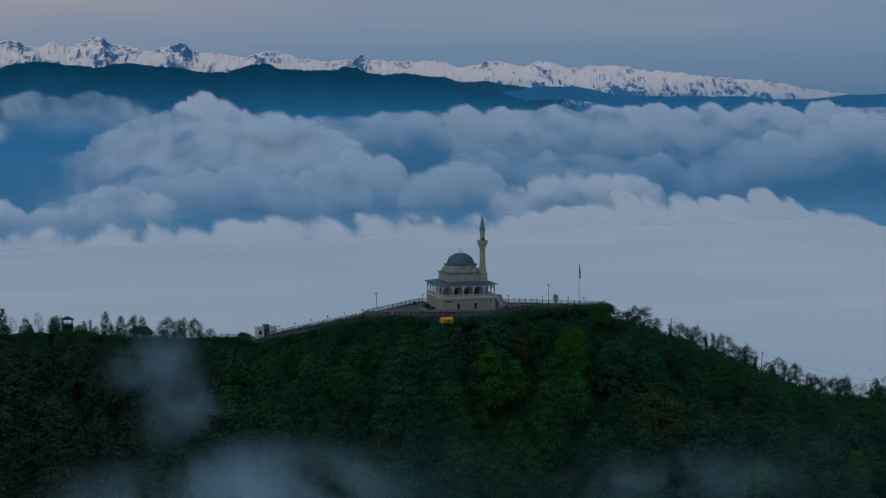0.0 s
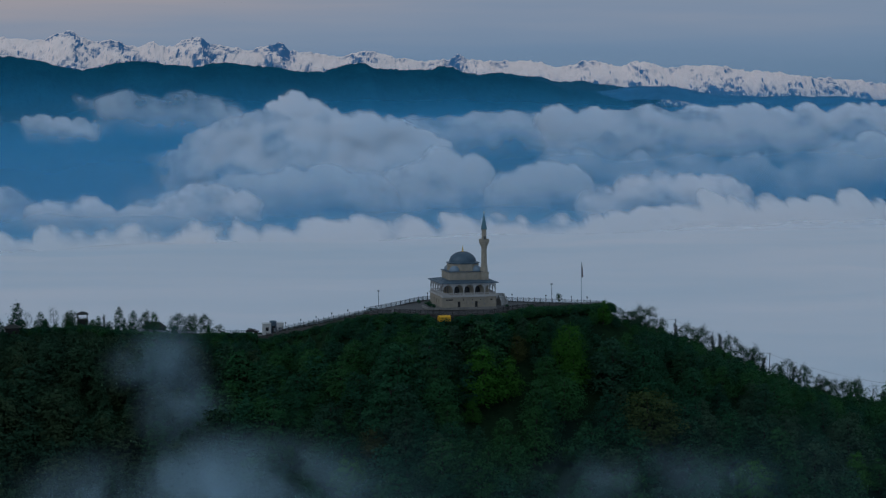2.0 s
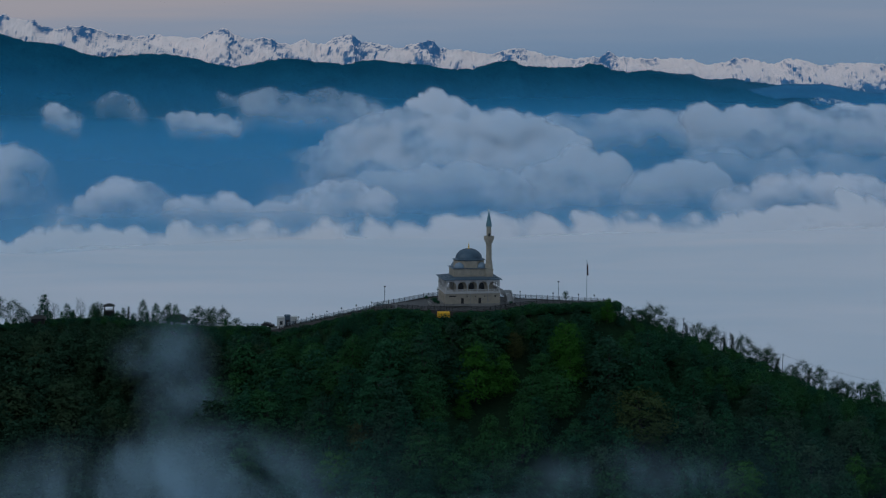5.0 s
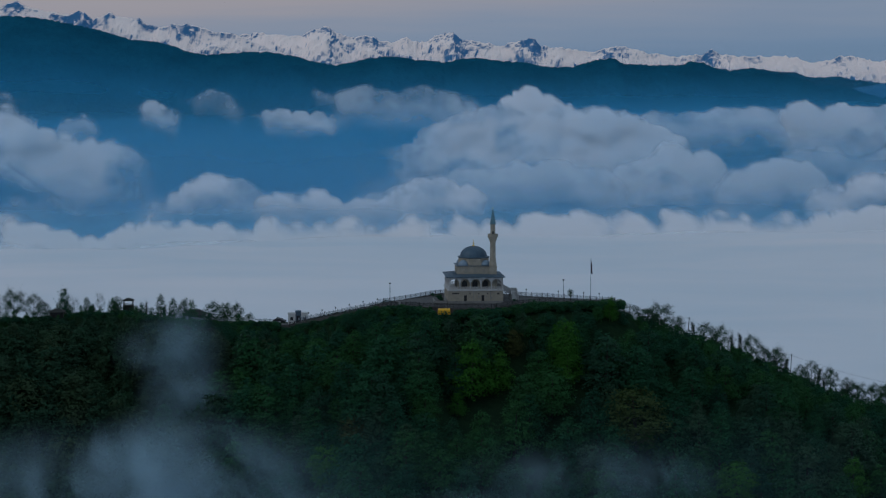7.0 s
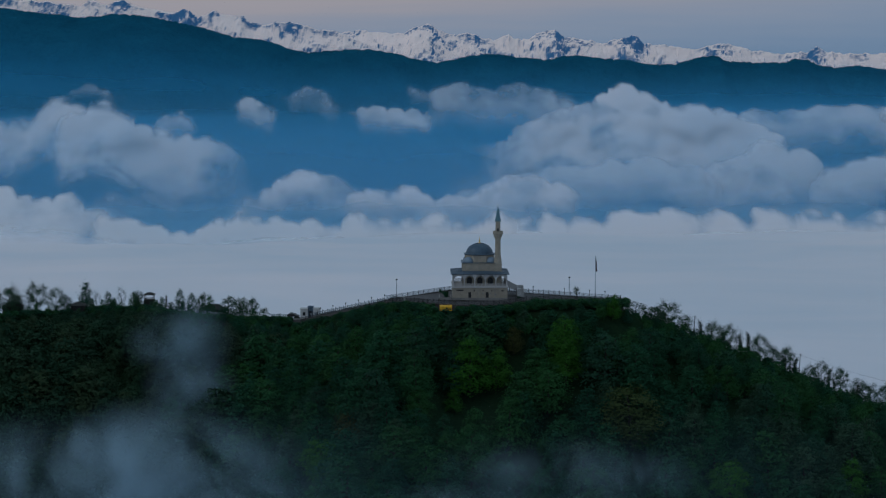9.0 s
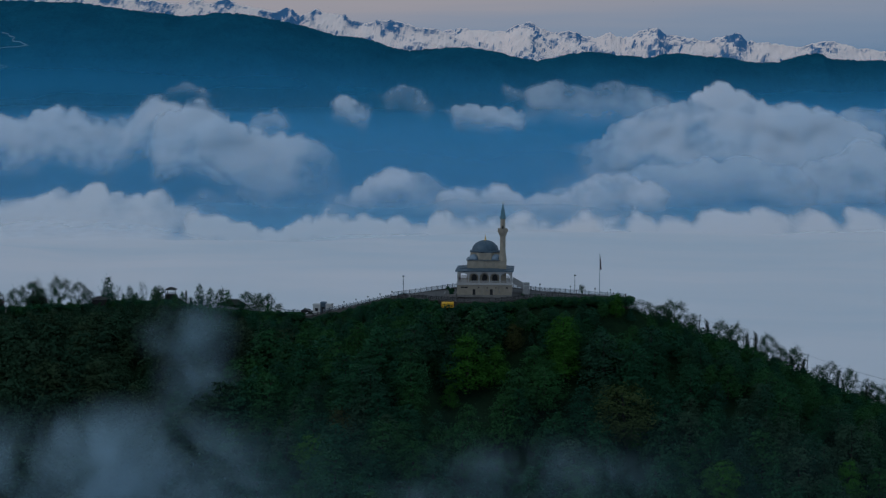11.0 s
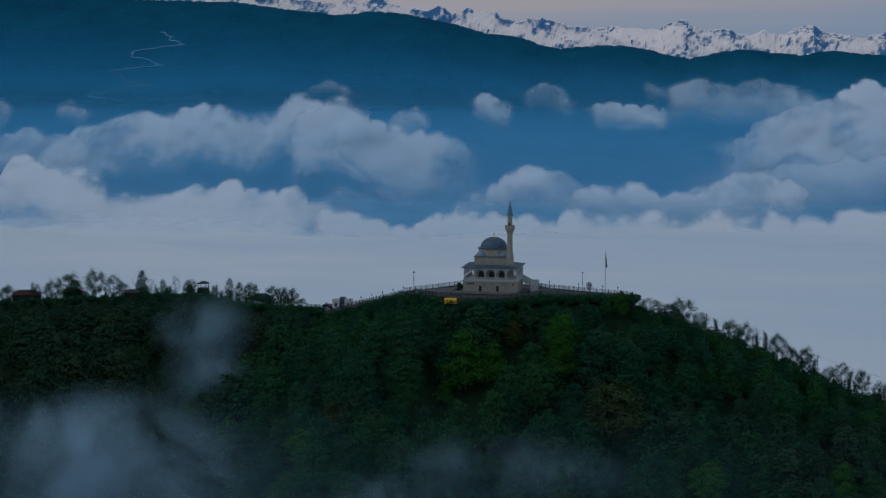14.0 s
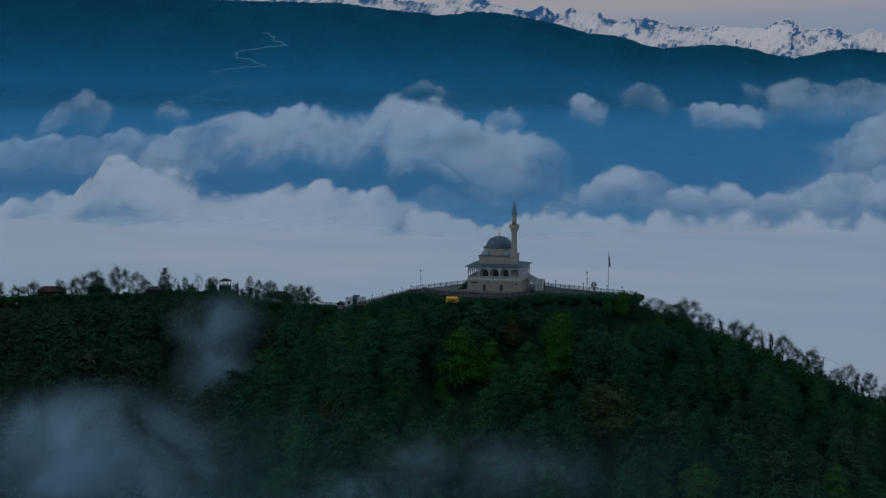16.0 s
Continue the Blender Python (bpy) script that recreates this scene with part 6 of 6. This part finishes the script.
for x, above, pat, wide in ((51, 1.8, 1, 1.2), (57, 2.2, 0, 1.1), (61.8, 5.3, 0, 0.95), (67, 2.6, 1, 0.8), (72.5, 2.9, 3, 0.8), (76.5, 3.6, 1, 0.8), (80.5, 4.6, 0, 0.8), (79.6, 2.2, 3, 0.9), (85, 3.2, 3, 0.95), (87.7, 5.0, 3, 0.85),
                            (84.0, 4.6, 2, 0.7), (91.8, 5.6, 0, 0.75), (95.5, 3.6, 1, 0.8), (100.8, 5.0, 0, 0.8), (100, 2.6, 3, 0.9), (103.2, 3.0, 3, 0.9), (108.6, 2.6, 1, 0.7), (112.3, 5.4, 1, 0.8), (114.6, 4.4, 3, 0.8),
                            (118.8, 6.0, 0, 0.65), (116.6, 2.2, 3, 0.8), (124, 4.2, 1, 0.75), (123.8, 3.0, 3, 0.85), (127.8, 4.6, 0, 0.7), (133, 4.6, 1, 0.8), (138, 5.2, 0, 0.75), (143, 4.4, 2, 0.8), (147, 3.0, 3, 0.8), (151, 5.0, 1, 0.8), (158, 5, 0, 0.8), (166, 4.6, 1, 0.8)):
    y = rng.uniform(-1.0, 1.5)
    z = float(hill(x, y)) - 0.3
    top = float(np.interp(x, SPUR_X, SPUR_TOP)) + above
    h = min(top - z, 9.4)
    plant((LIGHT + [COLUMN])[pat], x, y, h / (8.6 if pat == 3 else 9.4), wide * 9.4 / h * (1.0 if pat == 3 else 1.25), z=top - h)
plant(LIGHT[1], 31.5, -2.2, 0.36, 1.0, z=0.3)
for x, y, top, pat in ((16.8, -19.5, 2.3, 3), (12.0, -21.5, 1.2, 1), (21.5, -17.5, 1.2, 0), (29.0, -15.5, 1.3, 2), (37.0, -14.0, 1.2, 0), (-36.0, -4.0, -2.0, 1), (-41.0, -2.0, -3.6, 3)):   # crowns that reach over the terrace edge
    z = float(hill(x, y)) - 0.3
    plant(PATTERNS[pat], x, y, (top - z) / 9.2, 1.1, z=z)

# the wood itself, thinned where terrace, road and houses stand



def on_paving(x, y):
    inside = False
    for (xa, ya), (xb, yb) in zip(TERRACE, TERRACE[1:] + TERRACE[:1]):
        if (ya * 1.08 > y) != (yb * 1.08 > y) and x < xa * 1.08 + (y - ya * 1.08) * (xb - xa) / (yb - ya):
            inside = not inside
    return inside


def clear(x, y):
    if on_paving(x, y):
        return True
    if -30 < x < 47 and -22.0 < y < 20 and math.hypot((x - 15) * (0.5 if x > 15 else 0.6), y + 5) < 17.2:
        return True
    for (xa, ya), (xb, yb) in zip(ROAD, ROAD[1:]):
        t = max(0, min(1, ((x - xa) * (xb - xa) + (y - ya) * (yb - ya)) / ((xb - xa) ** 2 + (yb - ya) ** 2)))
        if math.hypot(x - xa - t * (xb - xa), y - ya - t * (yb - ya)) < 4.6:
            return True
    return any((x - a) ** 2 + (y - b) ** 2 < r * r for a, b, r in taken)


def edge_line(x):
    """How far forward terrace or road reach at x."""
    return float(np.interp(x, [-66, -60, -50, -40, -32, -24, -17, -8, 4, 20, 34, 47], [27, 26, 19, 10, 2, -7, -14, -19.5, -19.5, -11.8, -10.5, -7]))


def edge_top(x):
    return float(np.interp(x, [-66, -60, -50, -40, -32, -24, -17, -8, 4, 20, 34, 47], [-11.8, -11.5, -8.6, -5.0, -1.9, -0.8, -0.6, -0.7, -0.6, 0.5, 0.7, 0.4]))


rng = random.Random(8)
spots = []
gy = -118.0
while gy < 96:
    gx = -250.0
    while gx < 215:
        x, y = gx + rng.uniform(-2.8, 2.8), gy + rng.uniform(-2.4, 2.4)
        z = float(hill(x, y))
        ridge_y = float(np.interp(x, RIDGE_X, RIDGE_Y)) if x < -28 else 4.0
        if y < ridge_y - 1 and z + 11 > 64 - 0.232 * (y + 584) and not clear(x, y):
            edge = min(1.0, max(0.0, (math.hypot((x - 15) * 0.55, y + 5) - 15) / 12))
            if x < -28:
                edge = min(1.0, max(0.0, (ridge_y - y - 2) / 14))
            s = (0.55 + 0.95 * edge) * rng.choice((0.7, 0.85, 1.0, 1.1, 1.3))
            if x > 47:
                s = min(s * 0.95, (float(np.interp(x, SPUR_X, SPUR_TOP)) - 0.10 * (2 - y) - z) / 8.8)
            elif x > -66:
                s = min(s, (edge_top(x) - 0.09 * max(0.0, edge_line(x) - y) + 0.2 - z) / 8.8)
            else:
                s = min(s, (float(np.interp(x, RIDGE_X, RIDGE_Z)) + 3.6 - 0.08 * (ridge_y - y) - z) / 8.8)
            if s > 0.2:
                spots.append((x, y, z, s))
        gx += 8.0
    gy += 7.0
thick = list(spots)
gy = -60.0
while gy < 66:                                  # young growth filling the upper slope
    gx = -215.0
    while gx < 60:
        x, y = gx + rng.uniform(-1.3, 1.3), gy + rng.uniform(-1.3, 1.3)
        gx += 3.4
        ridge_y = float(np.interp(x, RIDGE_X, RIDGE_Y)) if x < -66 else edge_line(x)
        lip = float(np.interp(x, RIDGE_X, RIDGE_Z)) + 2.6 if x < -66 else edge_top(x)
        if not ridge_y - 24 < y < ridge_y - 1.2 or clear(x, y):
            continue
        z = float(hill(x, y))
        s = min(0.62 * rng.uniform(0.7, 1.2), (lip - 0.09 * (ridge_y - y) - z) / 8.8)
        if s > 0.12 and x < 47:
            spots.append((x, y, z, s))
    gy += 3.2
for k in range(150):                           # crowns along the spur's skyline
    x = 46.5 + 0.72 * k + rng.uniform(-0.5, 0.5)
    y = rng.uniform(-7, 1.5)
    z = float(hill(x, y))
    s = (float(np.interp(x, SPUR_X, SPUR_TOP)) - 0.08 * (2 - y) - z) / 9.0 * rng.uniform(0.68, 1.1)
    spots.append((x, y, z - max(0.0, 0.35 - s) * 9, max(s, 0.35)))
near = sorted((s for s in thick if -70 < s[0] < 135), key=lambda s: s[1])[:205]
keep = set(near)
for x, y, z, s in near:
    plant(rng.choice(PATTERNS), x, y, s, rng.uniform(0.95, 1.3))

# the rest of the wood: joined foliage of the same growth
prng = np.random.RandomState(31)
basis = [spray_leaves(prng, crown_lobes(prng, k), 1000, 0.31) for k in ("round", "tiered", "tiered", "round")]
def woodland(trees, mat, label):
    co, tint = [], []
    for k, (x, y, z, s) in enumerate(trees):
        b = basis[k % 4]
        a, w = rng.uniform(0, 6.28), s * rng.uniform(0.95, 1.3)
        c, d = math.cos(a) * w, math.sin(a) * w
        co.append(np.stack([b[:, 0] * c - b[:, 1] * d + x, b[:, 0] * d + b[:, 1] * c + y, b[:, 2] * s + z - 0.2], -1))
        tint.append(np.full(len(b), rng.random()))
    tagged(new("woodland", leaf_mesh("woodland", np.concatenate(co), mat, np.concatenate(tint))), label, "woodland", kind="stuff")


rest = [sp for sp in spots if sp not in keep]
scrub = [sp for sp in rest if sp[0] < -78 + 9 * math.sin(sp[1] / 9) + rng.uniform(-22, 22)]
woodland([sp for sp in rest if sp not in set(scrub)], LEAF, "dense dark green woodland canopy on the hillside")
woodland(scrub, LEAFSCRUB, "dull dark scrub woodland on the lower spur")

# undergrowth in the gaps of the slope
co, tint = [], []
bush = [leaf_cloud(prng, [(prng.uniform(-1, 1), prng.uniform(-1, 1), prng.uniform(0.2, 1.3), prng.uniform(0.6, 0.9), 0.6) for _ in range(5)], 40, 0.24) for _ in range(4)]
for k in range(450):
    x, y = rng.uniform(-200, 170), rng.uniform(-90, 70)
    ridge_y = float(np.interp(x, RIDGE_X, RIDGE_Y)) if x < -28 else 4.0
    z = float(hill(x, y))
    if y > ridge_y + 4 or clear(x, y) or z + 8 < 64 - 0.232 * (y + 584):
        continue
    b, s = bush[k % 4], rng.uniform(0.8, 1.8)
    co.append(b * s + np.array([x, y, z - 0.2]))
    tint.append(np.full(len(b), rng.random()))
for k in range(620):
    x = rng.uniform(-62, 47)
    y = edge_line(x) - rng.uniform(0.9, 5.5)
    b, s = bush[k % 4], rng.uniform(0.7, 1.5)
    z = (-1.6 if abs(x + 11.1) < 3.6 else 0) + edge_top(x) + 0.45 - 0.16 * (edge_line(x) - y) - 1.45 * s + rng.uniform(-0.4, 0.25)
    co.append(b * s + np.array([x, y, z]))
    tint.append(np.full(len(b), rng.random()))
for k in range(150):                           # hedge growth below the ridge road
    x = rng.uniform(-112, -64)
    b, s = bush[k % 4], rng.uniform(0.9, 1.6)
    co.append(b * s + np.array([x, float(np.interp(x, [-108, -92, -70, -62], [56, 49, 38, 31])) - rng.uniform(4.6, 7.5), road_height(x) + 0.9 - 1.4 * s + rng.uniform(-0.5, 0.4)]))
    tint.append(np.full(len(b), rng.random()))
for k in range(340):                           # hedge growth before the huts on the ridge
    x = rng.uniform(-225, -104)
    b, s = bush[k % 4], rng.uniform(0.9, 1.7)
    lip = float(np.interp(x, [-225, -200, -150, -118, -104], [-14.4, -11.8, -9.9, -9.2, -10.8]))
    co.append(b * s + np.array([x, float(np.interp(x, RIDGE_X, RIDGE_Y)) - rng.uniform(5, 11), lip - 1.4 * s + rng.uniform(-2.2, 0.3)]))
    tint.append(np.full(len(b), rng.random()))
ob = new("undergrowth", leaf_mesh("undergrowth", np.concatenate(co), LEAF, np.concatenate(tint)))
tagged(ob, "dark leafy undergrowth between the trees", "shrubs", kind="stuff")

# shrubs in the kerbed strip and round bushes by the wall
def shrub(x, y, z, s, seed, label):
    r = np.random.RandomState(seed)
    root = thing("shrub", (x, y, z), label, "shrub", "shrubs by the mosque")
    c = new("foliage", leaf_mesh("foliage", leaf_cloud(r, [(r.uniform(-0.5, 0.5), r.uniform(-0.5, 0.5), r.uniform(0.3, 0.9), 0.45, 0.8) for _ in range(7)], 40, 0.16) * s, LEAF))
    c.parent = root


for k, (x, y, s) in enumerate(((-11.0, -1.5, 1.2), (-11.2, 1.0, 1.4), (-10.8, -4.8, 0.9), (-10.9, -6.6, 0.8), (-12.5, 9.0, 1.2), (12.5, -8.5, 0.9))):
    shrub(x, y, 0.5, s, 60 + k, "small dark green shrub beside the mosque wall")

for p in ALL_PATTERNS:
    for o in (*p.children, p):
        bpy.data.objects.remove(o)


# ---- low mist drifting over the slope ----
WISP = veiled_material("drifting_mist", (0.37, 0.57, 0.69), 0.29, 0.040, (0.36, 0.74), 0.7, thin=True, twist=0.9)


def wisp(x, y, z, sx, sz, depth, layers, seed, mat=None, label="thin grey-blue mist drifting over the wooded slope", category="mist", group="drifting mist"):
    """A bank of drifting mist: several bowed sheets, dense in the middle and thinning to nothing."""
    r = random.Random(seed)
    n = 17
    co, faces, dens = [], [], []
    for k in range(layers):
        oy = (k / max(1, layers - 1) - 0.5) * depth
        ox, oz, sc = r.uniform(-0.18, 0.18) * sx, r.uniform(-0.18, 0.18) * sz, r.uniform(0.75, 1.1)
        base = len(co)
        for i in range(n):
            for j in range(n):
                u, v = 2 * i / (n - 1) - 1, 2 * j / (n - 1) - 1
                co.append((u * sx * sc + ox, oy + depth * 0.35 * (u * u + v * v) + 2.0 * math.sin(3 * u + k), v * sz * sc + oz))
                q = math.hypot(u, v)
                dens.append(max(0.0, 1 - q * q) ** 1.6)
        for i in range(n - 1):
            for j in range(n - 1):
                a = base + i * n + j
                faces.append((a, a + n, a + n + 1, a + 1))
    ob = mesh_object("mist_bank" if category == "mist" else "small_cloud", co, faces, mat or WISP, smooth=True)
    ob.location = (x, y, z)
    with_veil(ob, dens)
    tagged(ob, label, category, group, "stuff")


SLOPEHAZE = veiled_material("slope_haze", (0.26, 0.52, 0.62), 0.19, 0.02, (0.2, 0.8), 0.7, thin=True)
wisp(0, -112, -52, 230, 48, 8, 1, 90, SLOPEHAZE, "thin haze hanging before the lower slope")
wisp(-95, -2, -16, 19, 15, 12, 3, 1)
wisp(-90, -20, -27, 18, 20, 12, 3, 7)
wisp(-92, -135, -34, 48, 20, 22, 9, 3)
wisp(-60, -138, -39, 28, 13, 18, 2, 4)
wisp(-92, -140, -43, 36, 14, 18, 3, 8)
wisp(16, -135, -32, 26, 10, 16, 3, 5)
wisp(-14, -136, -41, 30, 10, 14, 1, 6)
wisp(38, -132, -32, 20, 11, 14, 1, 9)
